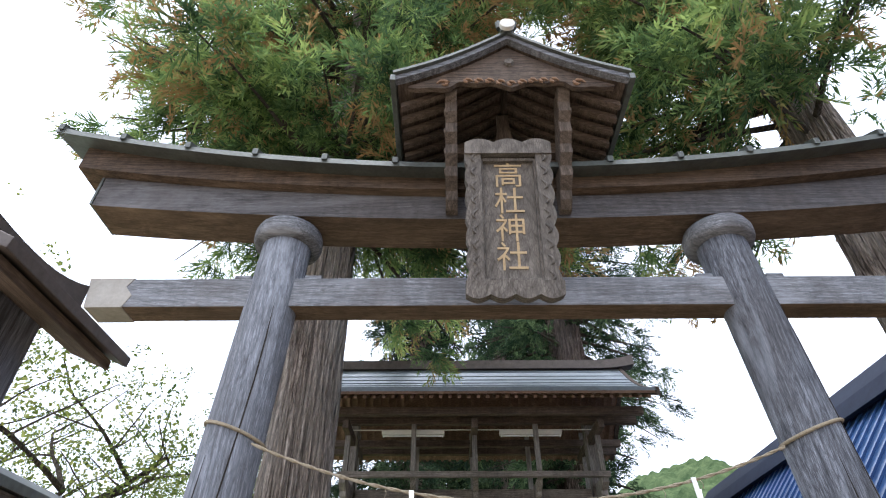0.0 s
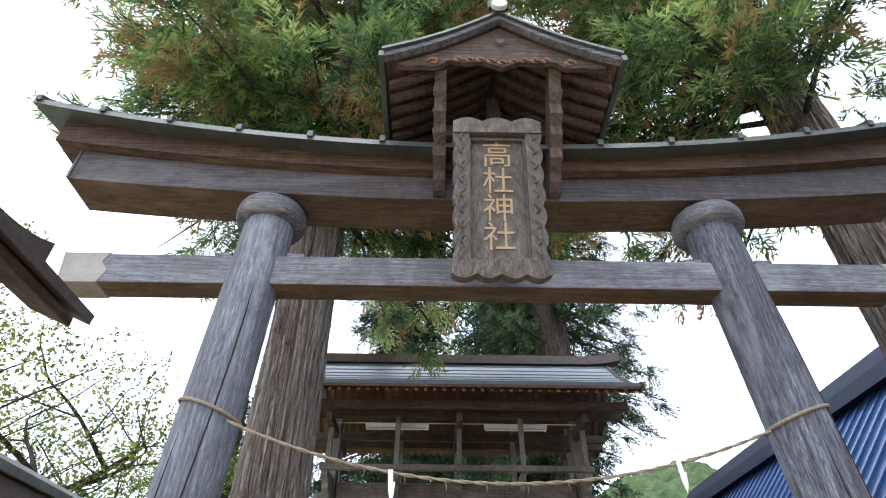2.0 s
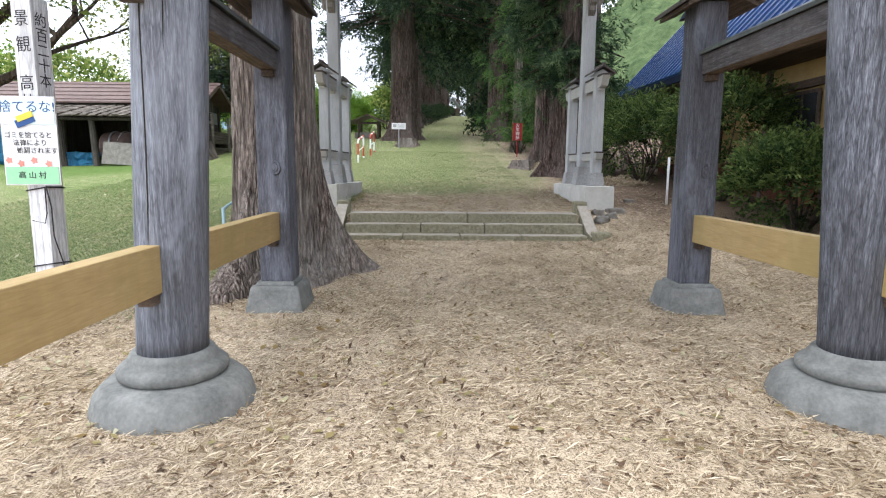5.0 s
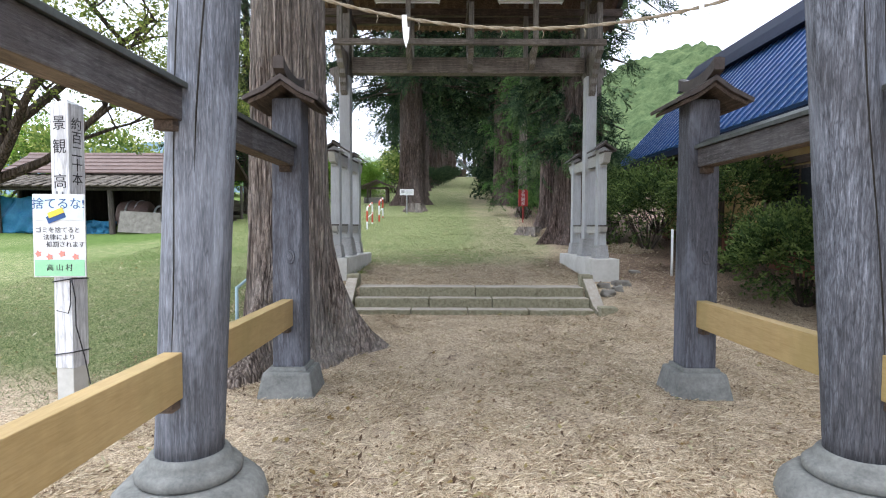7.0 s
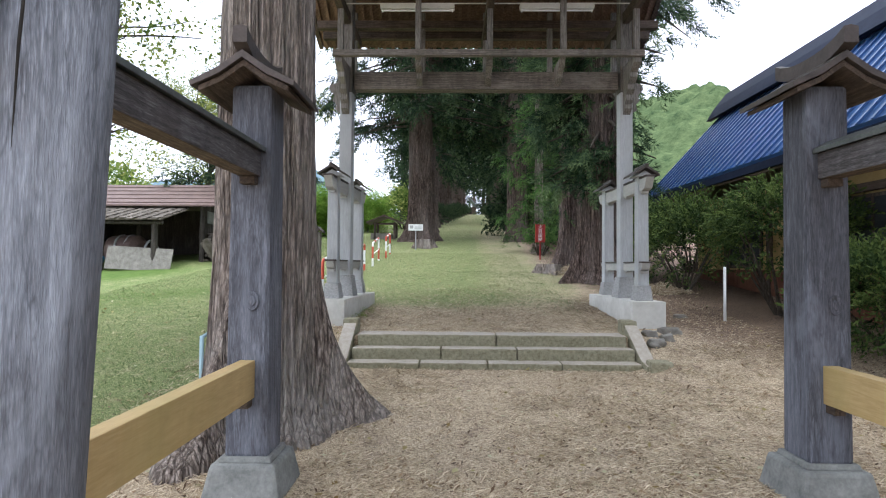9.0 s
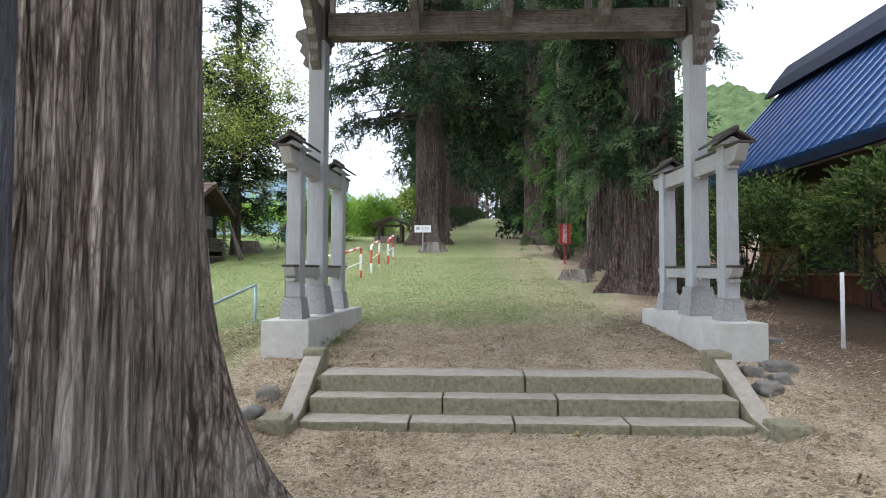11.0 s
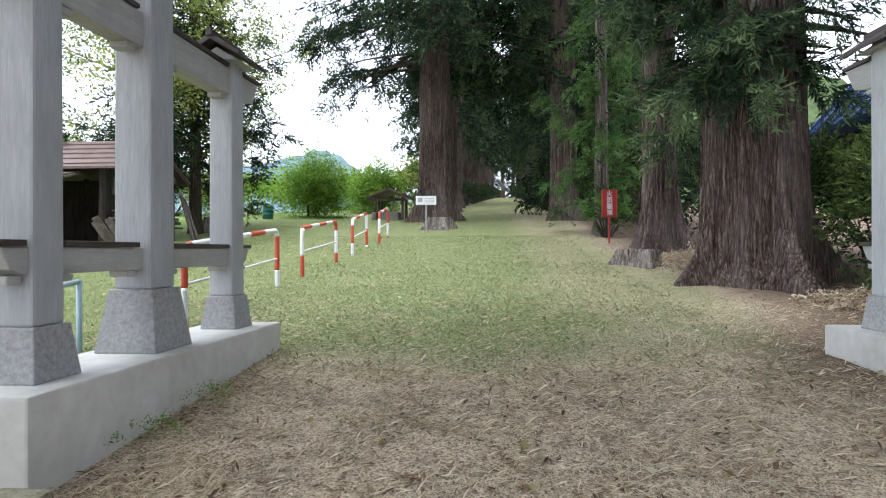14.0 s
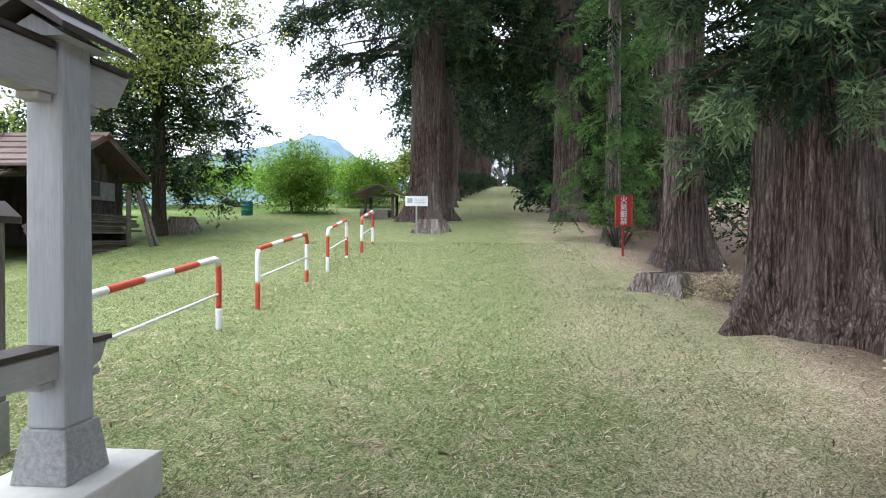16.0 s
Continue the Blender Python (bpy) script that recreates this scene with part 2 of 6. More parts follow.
def bark(name, dark, mid, light):
    m, n, l, p = material(name)
    v = coords(n, l, (1, 1, 0.07))
    a = noise_tex(n, l, v, 17, 8, 0.7, 0.9)
    f = noise_tex(n, l, coords(n, l, (1, 1, 0.12)), 46, 4, 0.6, 0.4)
    c = ramp(n, l, mix(n, l, 0.4, a, f), [(0.41, dark), (0.49, mid), (0.6, light)])
    g1 = cell_tex(n, l, warped(n, l, coords(n, l, (1, 1, 0.09)), 5.0, 0.09), 19, "DISTANCE_TO_EDGE")
    g2 = cell_tex(n, l, warped(n, l, coords(n, l, (1, 1, 0.14)), 9.0, 0.06), 46, "DISTANCE_TO_EDGE")
    c = mix(n, l, ramp(n, l, g2, [(0.0, (0.6, 0.6, 0.6)), (0.13, (0, 0, 0))]), c, tuple(x * 1.4 for x in dark))
    c = mix(n, l, ramp(n, l, g1, [(0.0, (0.7, 0.7, 0.7)), (0.12, (0, 0, 0))]), c, dark)
    big = noise_tex(n, l, coords(n, l, (1, 1, 0.4)), 1.3, 3)
    c = mix(n, l, ramp(n, l, big, [(0.4, (0, 0, 0)), (0.7, (0.5, 0.5, 0.5))]), c, (light[0] * 0.9, light[1], light[2] * 1.05))
    l.new(c, p.inputs["Base Color"])
    p.inputs["Roughness"].default_value, p.inputs["Specular IOR Level"].default_value = 0.95, 0.15
    bump(n, l, p, mix(n, l, 0.5, mix(n, l, 0.35, a, f), ramp(n, l, g1, [(0.0, (0, 0, 0)), (0.3, (1, 1, 1))])), 1.0, 0.05)
    return m


CEDAR_BARK = bark("cedar_bark", (0.055, 0.043, 0.037), (0.245, 0.20, 0.172), (0.46, 0.395, 0.35))
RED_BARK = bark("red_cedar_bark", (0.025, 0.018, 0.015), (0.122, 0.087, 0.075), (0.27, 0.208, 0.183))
TWIG = bark("twig_bark", (0.03, 0.024, 0.018), (0.07, 0.055, 0.042), (0.13, 0.105, 0.085))


def foliage(name, c1, c2, c3, brown=None, trans=0.25, leafy=True):
    """Leaf colour by clump and along each shoot (leafy), or by piece alone."""
    m, n, l, p = material(name)
    g = n.new("ShaderNodeNewGeometry")
    if leafy:
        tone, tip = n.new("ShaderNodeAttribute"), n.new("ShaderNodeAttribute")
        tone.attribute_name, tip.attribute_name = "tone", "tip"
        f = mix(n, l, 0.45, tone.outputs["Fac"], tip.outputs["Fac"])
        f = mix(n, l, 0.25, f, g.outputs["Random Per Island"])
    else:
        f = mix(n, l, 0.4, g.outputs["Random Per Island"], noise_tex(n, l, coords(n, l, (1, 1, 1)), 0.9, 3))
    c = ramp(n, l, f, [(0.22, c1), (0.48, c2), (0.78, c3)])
    if brown:
        pick = noise_tex(n, l, coords(n, l, (1, 1, 1)), 0.9, 2, 0.5)
        sel = mix(n, l, 0.35, pick, f)
        c = mix(n, l, ramp(n, l, sel, [(0.555, (0, 0, 0)), (0.61, (0.85, 0.85, 0.85))]), c, brown)
    l.new(c, p.inputs["Base Color"])
    p.inputs["Roughness"].default_value, p.inputs["Specular IOR Level"].default_value = 0.7, 0.12
    t = n.new("ShaderNodeBsdfTranslucent")
    l.new(c, t.inputs[0])
    ms = n.new("ShaderNodeMixShader")
    ms.inputs[0].default_value = trans
    l.new(p.outputs[0], ms.inputs[1])
    l.new(t.outputs[0], ms.inputs[2])
    l.new(ms.outputs[0], n["Material Output"].inputs[0])
    return m


CEDAR_LEAF = foliage("cedar_foliage", (0.045, 0.085, 0.04), (0.13, 0.21, 0.075), (0.34, 0.44, 0.14), (0.34, 0.18, 0.085), 0.55)
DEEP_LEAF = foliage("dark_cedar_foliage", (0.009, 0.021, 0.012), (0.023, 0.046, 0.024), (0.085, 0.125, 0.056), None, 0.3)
FRESH_LEAF = foliage("fresh_cedar_foliage", (0.03, 0.075, 0.022), (0.075, 0.155, 0.045), (0.16, 0.27, 0.085), None, 0.4)
MID_LEAF = foliage("hanging_cedar_foliage", (0.014, 0.032, 0.018), (0.04, 0.076, 0.04), (0.14, 0.20, 0.09), None, 0.35)
BROAD_LEAF = foliage("broad_leaves", (0.07, 0.11, 0.03), (0.17, 0.22, 0.055), (0.34, 0.36, 0.11), None, 0.65)
BUSH_LEAF = foliage("bright_bush_leaves", (0.08, 0.16, 0.025), (0.18, 0.32, 0.05), (0.30, 0.45, 0.09), None, 0.5)
HEDGE_LEAF = foliage("yew_foliage", (0.016, 0.034, 0.012), (0.05, 0.088, 0.027), (0.16, 0.22, 0.065), None, 0.3)
WEED_LEAF = foliage("weed_leaves", (0.07, 0.12, 0.03), (0.17, 0.25, 0.06), (0.36, 0.38, 0.12), None, 0.45)


def ground_material():
    m, n, l, p = material("mown_grass_and_litter")
    v = coords(n, l, (1, 1, 1))
    fine = noise_tex(n, l, v, 38, 10, 0.8, 1.2)
    mid = noise_tex(n, l, v, 4.5, 6, 0.65)
    big = noise_tex(n, l, v, 0.55, 4, 0.6)
    wv = warped(n, l, v, 30.0, 0.03)
    fleck = mix(n, l, 0.5, cell_tex(n, l, wv, 190, "F1", "Color"), cell_tex(n, l, wv, 95, "F1", "Color"))
    bw = n.new("ShaderNodeRGBToBW")
    l.new(fleck, bw.inputs[0])
    patch = noise_tex(n, l, v, 1.7, 5, 0.65)
    fine = mix(n, l, 0.42, fine, bw.outputs[0])
    straw = ramp(n, l, fine, [(0.40, (0.15, 0.115, 0.08)), (0.5, (0.47, 0.375, 0.265)), (0.60, (0.70, 0.59, 0.44))])
    soil = ramp(n, l, fine, [(0.36, (0.10, 0.075, 0.06)), (0.64, (0.40, 0.315, 0.24))])
    dry = mix(n, l, ramp(n, l, mid, [(0.5, (0, 0, 0)), (0.7, (0.8, 0.8, 0.8))]), straw, soil)
    lawn = ramp(n, l, fine, [(0.37, (0.045, 0.07, 0.022)), (0.5, (0.145, 0.19, 0.072)), (0.61, (0.38, 0.38, 0.20))])
    lawn = mix(n, l, ramp(n, l, mid, [(0.52, (0, 0, 0)), (0.75, (0.6, 0.6, 0.6))]), lawn, straw)
    at = n.new("ShaderNodeAttribute")
    at.attribute_name = "lawn"
    f = mix(n, l, 0.55, at.outputs["Color"], mix(n, l, 0.35, mix(n, l, 0.5, patch, mid), big))
    c = mix(n, l, ramp(n, l, f, [(0.40, (0, 0, 0)), (0.60, (1, 1, 1))]), dry, lawn)
    humus = n.new("ShaderNodeAttribute")
    humus.attribute_name = "humus"
    c = mix(n, l, humus.outputs["Color"], c, ramp(n, l, fine, [(0.38, (0.032, 0.021, 0.017)), (0.5, (0.10, 0.066, 0.05)), (0.62, (0.24, 0.17, 0.125))]))
    lush = n.new("ShaderNodeAttribute")
    lush.attribute_name = "lush"
    c = mix(n, l, lush.outputs["Color"], c, ramp(n, l, mix(n, l, 0.5, fine, mid), [(0.3, (0.036, 0.075, 0.014)), (0.66, (0.105, 0.175, 0.04))]))
    l.new(c, p.inputs["Base Color"])
    p.inputs["Roughness"].default_value, p.inputs["Specular IOR Level"].default_value = 0.95, 0.1
    bump(n, l, p, mix(n, l, 0.15, fine, mid), 0.6, 0.025)
    return m


GROUND = ground_material()


# ---- building helpers ----
def thing(name, at, label, category, group="", kind=""):
    ob = new(name)
    ob.location = at
    ob.empty_display_size = 0.2
    return tagged(ob, label, category, group, kind)


def base_of(ob):
    while ob.parent:
        ob = ob.parent
    return Vector(ob.location)


def part(name, bm, mat, parent, label="", smooth=False, under=None, top=None):
    """One mesh under a thing or a part; bm (or a mesh) in world metres; under, top: materials of the faces that look down or up."""
    if isinstance(bm, bmesh.types.BMesh):
        me = bpy.data.meshes.new(name)
        bm.normal_update()
        bm.to_mesh(me)
        bm.free()
    else:
        me = bm
    me.transform(Matrix.Translation(-base_of(parent)))
    me.materials.clear()
    me.materials.append(mat)
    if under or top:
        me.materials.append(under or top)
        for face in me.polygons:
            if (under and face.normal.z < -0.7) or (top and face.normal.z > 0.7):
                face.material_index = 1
    if smooth:
        me.polygons.foreach_set("use_smooth", [True] * len(me.polygons))
    ob = new(name, me)
    ob.parent = parent
    if label:
        ob["label"] = label
    return ob


def alone(name, bm, mat, label, category, kind="", smooth=False, group=""):
    """A thing of one mesh."""
    if isinstance(bm, bmesh.types.BMesh):
        me = bpy.data.meshes.new(name)
        bm.normal_update()
        bm.to_mesh(me)
        bm.free()
    else:
        me = bm
    me.materials.append(mat)
    if smooth:
        me.polygons.foreach_set("use_smooth", [True] * len(me.polygons))
    return tagged(new(name, me), label, category, group, kind)


def bevel(bm, w):
    if w > 0:
        bmesh.ops.bevel(bm, geom=bm.edges[:], offset=w, segments=2, profile=0.6, affect="EDGES", clamp_overlap=True)
    return bm


def box(x0, x1, y0, y1, z0, z1, w=0.008, bm=None):
    b = bmesh.new()
    c = [b.verts.new(p) for p in ((x0, y0, z0), (x1, y0, z0), (x1, y1, z0), (x0, y1, z0), (x0, y0, z1), (x1, y0, z1), (x1, y1, z1), (x0, y1, z1))]
    for f in ((3, 2, 1, 0), (4, 5, 6, 7), (0, 1, 5, 4), (1, 2, 6, 5), (2, 3, 7, 6), (3, 0, 4, 7)):
        b.faces.new([c[i] for i in f])
    bevel(b, w)
    return join(bm, b)


def join(bm, b):
    if bm is None:
        return b
    me = bpy.data.meshes.new("tmp")
    b.to_mesh(me)
    b.free()
    bm.from_mesh(me)
    bpy.data.meshes.remove(me)
    return bm


def prism(outline, axis, a, b, w=0.006, bm=None):
    """A flat outline in the two other axes (in their order x, y, z), drawn out along the axis from a to b."""
    k = bmesh.new()

    def at(p, d):
        return {"x": (d, p[0], p[1]), "y": (p[0], d, p[1]), "z": (p[0], p[1], d)}[axis]
    lo, hi = [k.verts.new(at(p, a)) for p in outline], [k.verts.new(at(p, b)) for p in outline]
    n = len(outline)
    k.faces.new(lo)
    k.faces.new(hi[::-1])
    for i in range(n):
        k.faces.new((lo[i], hi[i], hi[(i + 1) % n], lo[(i + 1) % n]))
    bmesh.ops.recalc_face_normals(k, faces=k.faces[:])
    bevel(k, w)
    return join(bm, k)


def frustum(cx, cy, z0, z1, h0, h1, w=0.01, bm=None):
    k = bmesh.new()
    lo = [k.verts.new((cx + sx * h0, cy + sy * h0, z0)) for sx, sy in ((-1, -1), (1, -1), (1, 1), (-1, 1))]
    hi = [k.verts.new((cx + sx * h1, cy + sy * h1, z1)) for sx, sy in ((-1, -1), (1, -1), (1, 1), (-1, 1))]
    k.faces.new(lo[::-1])
    k.faces.new(hi)
    for i in range(4):
        k.faces.new((lo[i], lo[(i + 1) % 4], hi[(i + 1) % 4], hi[i]))
    bevel(k, w)
    return join(bm, k)


def tube(points, radii, seg=12, bm=None, closed=True, wobble=0.0, seed=0):
    """A round bar through points with a radius at each."""
    pts = [Vector(p) for p in points]
    if isinstance(radii, (int, float)):
        radii = [radii] * len(pts)
    k = bmesh.new()
    rings = []
    rnd = random.Random(seed)
    ref = Vector((0.31, 0.17, 0.93))
    for i, p in enumerate(pts):
        d = (pts[min(i + 1, len(pts) - 1)] - pts[max(i - 1, 0)]).normalized()
        if abs(d.dot(ref)) > 0.95:
            ref = Vector((0.9, 0.1, 0.2))
        u = d.cross(ref).normalized()
        v = d.cross(u)
        rings.append([k.verts.new(p + (u * math.cos(a) + v * math.sin(a)) * radii[i] * (1 + wobble * (rnd.random() - 0.5))) for a in (2 * math.pi * j / seg for j in range(seg))])
    for a, b in zip(rings, rings[1:]):
        for j in range(seg):
            k.faces.new((a[j], a[(j + 1) % seg], b[(j + 1) % seg], b[j]))
    if closed:
        k.faces.new(rings[0][::-1])
        k.faces.new(rings[-1])
    bmesh.ops.recalc_face_normals(k, faces=k.faces[:])
    return join(bm, k)


def sweep_x(xs, section, bm=None):
    """Closed sections (lists of (y, z)) at each x, joined along x."""
    k = bmesh.new()
    rings = [[k.verts.new((x, y, z)) for y, z in section(x)] for x in xs]
    n = len(rings[0])
    for a, b in zip(rings, rings[1:]):
        for j in range(n):
            k.faces.new((a[j], b[j], b[(j + 1) % n], a[(j + 1) % n]))
    k.faces.new(rings[0])
    k.faces.new(rings[-1][::-1])
    bmesh.ops.recalc_face_normals(k, faces=k.faces[:])
    return join(bm, k)


def lathe(cx, cy, profile, seg=32, bm=None):
    """Profile of (radius, z) turned about an upright axis."""
    k = bmesh.new()
    rings = [[k.verts.new((cx + r * math.cos(a), cy + r * math.sin(a), z)) for a in (2 * math.pi * j / seg for j in range(seg))] for r, z in profile]
    for a, b in zip(rings, rings[1:]):
        for j in range(seg):
            k.faces.new((a[j], a[(j + 1) % seg], b[(j + 1) % seg], b[j]))
    k.faces.new(rings[0][::-1])
    k.faces.new(rings[-1])
    return join(bm, k)


def letters(text, size, m, depth=0.002, spacing=1.0):
    """Writing as a mesh: upright in its own x and y, laid by the pose m."""
    cu = bpy.data.curves.new("letters", "FONT")
    cu.body, cu.size, cu.align_x, cu.align_y = text, size, "CENTER", "CENTER"
    cu.extrude, cu.space_line = depth, spacing
    ob = bpy.data.objects.new("letters", cu)
    scene.collection.objects.link(ob)
    me = bpy.data.meshes.new_from_object(ob.evaluated_get(bpy.context.evaluated_depsgraph_get()))
    bpy.data.objects.remove(ob)
    bpy.data.curves.remove(cu)
    me.transform(m)
    return me


def smooth_step(u):
    u = min(1.0, max(0.0, u))
    return u * u * (3 - 2 * u)


def ground_z(x, y):
    """Height of the ground: flat before the steps, then a long even rise."""
    mid = smooth_step((abs(x - 1.09) - 1.75) / 0.5)
    lower = -0.1 + 0.21 * smooth_step((y - 7.2) / 2.6)
    up = float(np.interp(y, (0, 11, 19.5, 29, 112, 2000), (-0.488, 0.48, 1.23, 2.522, 11.2, 14.0)))
    side = smooth_step((y - 8.6) / 2.4)
    cut = 1.0 if y > 10.55 else 0.0
    f = side * mid + cut * (1 - mid)
    z = lower * (1 - f) + max(up, lower) * f if y < 13 else up
    if y < -8:
        z = -0.1
    far = smooth_step((abs(x - 1 - max(0.0, y - 26) * 0.036) - 9) / 22)
    if y > 36:
        z -= far * min(0.085 * (y - 36), 7.0)
    if x < -4:
        z += 0.05 * math.sin(x * 0.7) * smooth_step((-4 - x) / 3)
    return z


def grounded(x, y):
    return (x, y, ground_z(x, y))


# ---- ground ----
def make_ground():
    def steps(a, b, n):
        return [a + (b - a) * i / n for i in range(n)]
    xs = [-900, -400, -180, -90, -50] + steps(-32, -8, 24) + steps(-8, 9, 85) + steps(9, 32, 16) + [32, 50, 90, 180, 400, 900]
    ys = [-900, -300, -80, -25, -10] + steps(-4, 7, 36) + steps(7, 10.5, 28) + [10.5, 10.54, 10.56, 10.6] + steps(10.7, 20, 60) + steps(20, 48, 56) + steps(48, 140, 40) + [140, 180, 300, 600, 1200]
    verts, lawn, lush, humus = [], [], [], []
    for y in ys:
        for x in xs:
            z = ground_z(x, y)
            if abs(x) < 14 and -4 < y < 40:
                z += 0.02 * noise.noise((x * 1.1, y * 1.1, 0)) + 0.012 * noise.noise((x * 4, y * 4, 3))
            verts.append((x, y, z))
            w = noise.noise((x * 0.5, y * 0.5, 7)) * 0.35
            a = smooth_step((-0.95 - x + w) / 1.4) * smooth_step((y - 5.6 + x * 0.1) / 2.5)
            px = x - max(0.0, y - 26) * 0.036
            b = smooth_step((y - 11.6 + w * 4) / 2.8) * (1 - smooth_step((px - 3.1 + w) / 1.0)) * (0.8 - 0.26 * smooth_step((px - 0.9 + w) / 1.4) * (1 - smooth_step((y - 30) / 15)) - 0.12 * smooth_step((y - 26) / 12))
            lawn.append(max(a, b))
            humus.append(0.85 * smooth_step((px - 3.15 + w * 1.5 + 0.9 * math.exp(-((y - 13.2) / 1.1) ** 2)) / 1.1) * smooth_step((y - 8.6 - w * 3) / 3.0))
            lush.append(0.9 * smooth_step((-3.4 - x + w * 2) / 2.5) * smooth_step((y - 11) / 4) * (0.35 + 0.65 * smooth_step((noise.noise((x * 0.25, y * 0.25, 1)) + 0.25) / 0.5)))
    nx = len(xs)
    faces = [(j * nx + i, j * nx + i + 1, (j + 1) * nx + i + 1, (j + 1) * nx + i) for j in range(len(ys) - 1) for i in range(nx - 1)]
    me = bpy.data.meshes.new("ground")
    me.from_pydata(verts, [], faces)
    for key, values in (("lawn", lawn), ("lush", lush), ("humus", humus)):
        at = me.attributes.new(key, "FLOAT", "POINT")
        at.data.foreach_set("value", values)
    return alone("ground", me, GROUND, "mown grass with dry clippings and bare earth patches", "ground", "structure", True)


make_ground()


# ---- torii ----
CX, TY = 1.08, 4.55
torii = thing("torii_gate", (CX, TY, -0.1), "large weathered four-legged wooden torii with copper roofing", "shrine gate")


def pillar_mesh(x0, x1, z0, z1, r0, r1, seed):
    seg, rows = 56, 40
    k = bmesh.new()
    rings = []
    for j in range(rows + 1):
        u = j / rows
        z, cx, r = z0 + (z1 - z0) * u, x0 + (x1 - x0) * u, r0 + (r1 - r0) * u
        ring = []
        for i in range(seg):
            a = 2 * math.pi * i / seg
            q = r * (1 + 0.012 * noise.noise((math.cos(a) * 5, math.sin(a) * 5, z * 0.25 + seed)) + 0.006 * noise.noise((math.cos(a) * 12, math.sin(a) * 12, z * 0.5 + seed)))
            ring.append(k.verts.new((cx + q * math.cos(a), TY + q * math.sin(a), z)))
        rings.append(ring)
    for a, b in zip(rings, rings[1:]):
        for i in range(seg):
            k.faces.new((a[i], a[(i + 1) % seg], b[(i + 1) % seg], b[i]))
    k.faces.new(rings[0][::-1])
    k.faces.new(rings[-1])
    return k


PX = (-0.78, 3.0)
PTOP = (-0.575, 2.71)
for n_, (a, b) in enumerate(zip(PX, PTOP)):
    pil = part("main_pillar", pillar_mesh(a, b, 0.19, 4.36, 0.182, 0.178, n_ * 9), PILLAR, torii, "grey weathered cracked log pillar", True)
    side = -1 if n_ == 0 else 1
    for k_ in range(2):
        ang = (-1.9, -1.2)[k_] + 0.3 * n_
        pts = [(a + (b - a) * u + 0.18 * math.cos(ang + 0.12 * math.sin(u * 9 + k_)), TY + 0.18 * math.sin(ang + 0.12 * math.sin(u * 9 + k_)), 0.19 + 4.17 * u) for u in [0.12 + 0.07 * i + 0.25 * k_ for i in range(8)]]
        part("drying_crack", tube(pts, [0.001] + [0.005] * 6 + [0.001], 6), RECESS_DARK, pil, "dark drying crack")
    part("pillar_collar", lathe(b, TY, [(0.18, 4.32), (0.24, 4.335), (0.255, 4.37), (0.255, 4.43), (0.24, 4.47), (0.18, 4.475)], 40), BEAM_X, torii, "round wooden collar block", True)
    part("base_ring", lathe(a, TY, [(0.25, 0.05), (0.28, 0.075), (0.285, 0.11), (0.262, 0.135), (0.232, 0.145), (0.228, 0.17), (0.208, 0.2), (0.175, 0.2)], 40), CONCRETE, torii, "turned grey concrete ring", True)
    part("base_stone", lathe(a, TY, [(0.45, -0.25), (0.425, -0.1), (0.40, -0.01), (0.345, 0.045), (0.27, 0.06)], 28), CONCRETE, torii, "rounded concrete footing", True)


def lift(x, k):
    return k * ((x - CX) / 3.5) ** 2


def span(x0, x1, n):
    return [x0 + (x1 - x0) * i / n for i in range(n + 1)]


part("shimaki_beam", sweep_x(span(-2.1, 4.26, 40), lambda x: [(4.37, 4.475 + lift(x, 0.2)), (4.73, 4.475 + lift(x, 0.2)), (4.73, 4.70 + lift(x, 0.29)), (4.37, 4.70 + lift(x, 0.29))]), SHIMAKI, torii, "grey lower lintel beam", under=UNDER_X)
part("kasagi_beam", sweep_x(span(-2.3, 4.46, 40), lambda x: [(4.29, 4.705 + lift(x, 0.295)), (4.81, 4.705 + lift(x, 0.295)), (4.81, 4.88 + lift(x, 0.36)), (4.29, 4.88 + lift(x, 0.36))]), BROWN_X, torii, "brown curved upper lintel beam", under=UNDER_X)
for sgn, xe in ((-1, -2.1), (1, 4.26)):
    part("beam_end_cap", box(min(xe, xe + sgn * 0.02), max(xe, xe + sgn * 0.02), 4.36, 4.74, 4.48 + lift(xe, 0.2), 4.70 + lift(xe, 0.28), 0.004), COPPER, torii, "copper end plate")
roof_l = part("lintel_roof", sweep_x(span(-2.5, 4.66, 48), lambda x: [(4.13, 4.775 + lift(x, 0.43)), (4.14, 4.835 + lift(x, 0.43)), (4.5, 5.03 + lift(x, 0.43)), (4.6, 5.03 + lift(x, 0.43)), (4.96, 4.835 + lift(x, 0.43)), (4.97, 4.775 + lift(x, 0.43)), (4.55, 4.885 + lift(x, 0.40))]), COPPER, torii, "patinated copper sheet capping")
for i in range(14):
    x = -2.46 + i * 0.542
    z = lift(x, 0.43)
    part("roof_rib", prism([(4.115, 4.80 + z), (4.115, 4.86 + z), (4.5, 5.075 + z), (4.5, 5.02 + z)], "x", x - 0.022, x + 0.022, 0.004), COPPER, roof_l)
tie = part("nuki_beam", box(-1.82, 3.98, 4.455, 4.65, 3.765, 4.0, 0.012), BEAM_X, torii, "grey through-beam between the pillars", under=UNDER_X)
part("beam_end_cap", prism([(-1.82, 3.76), (-1.6, 3.76), (-1.56, 3.86), (-1.62, 3.93), (-1.58, 4.004), (-1.9, 4.004), (-1.86, 3.76)], "y", 4.45, 4.655, 0.004), SLEEVE, tie, "grey-brown sheet metal end sleeve")
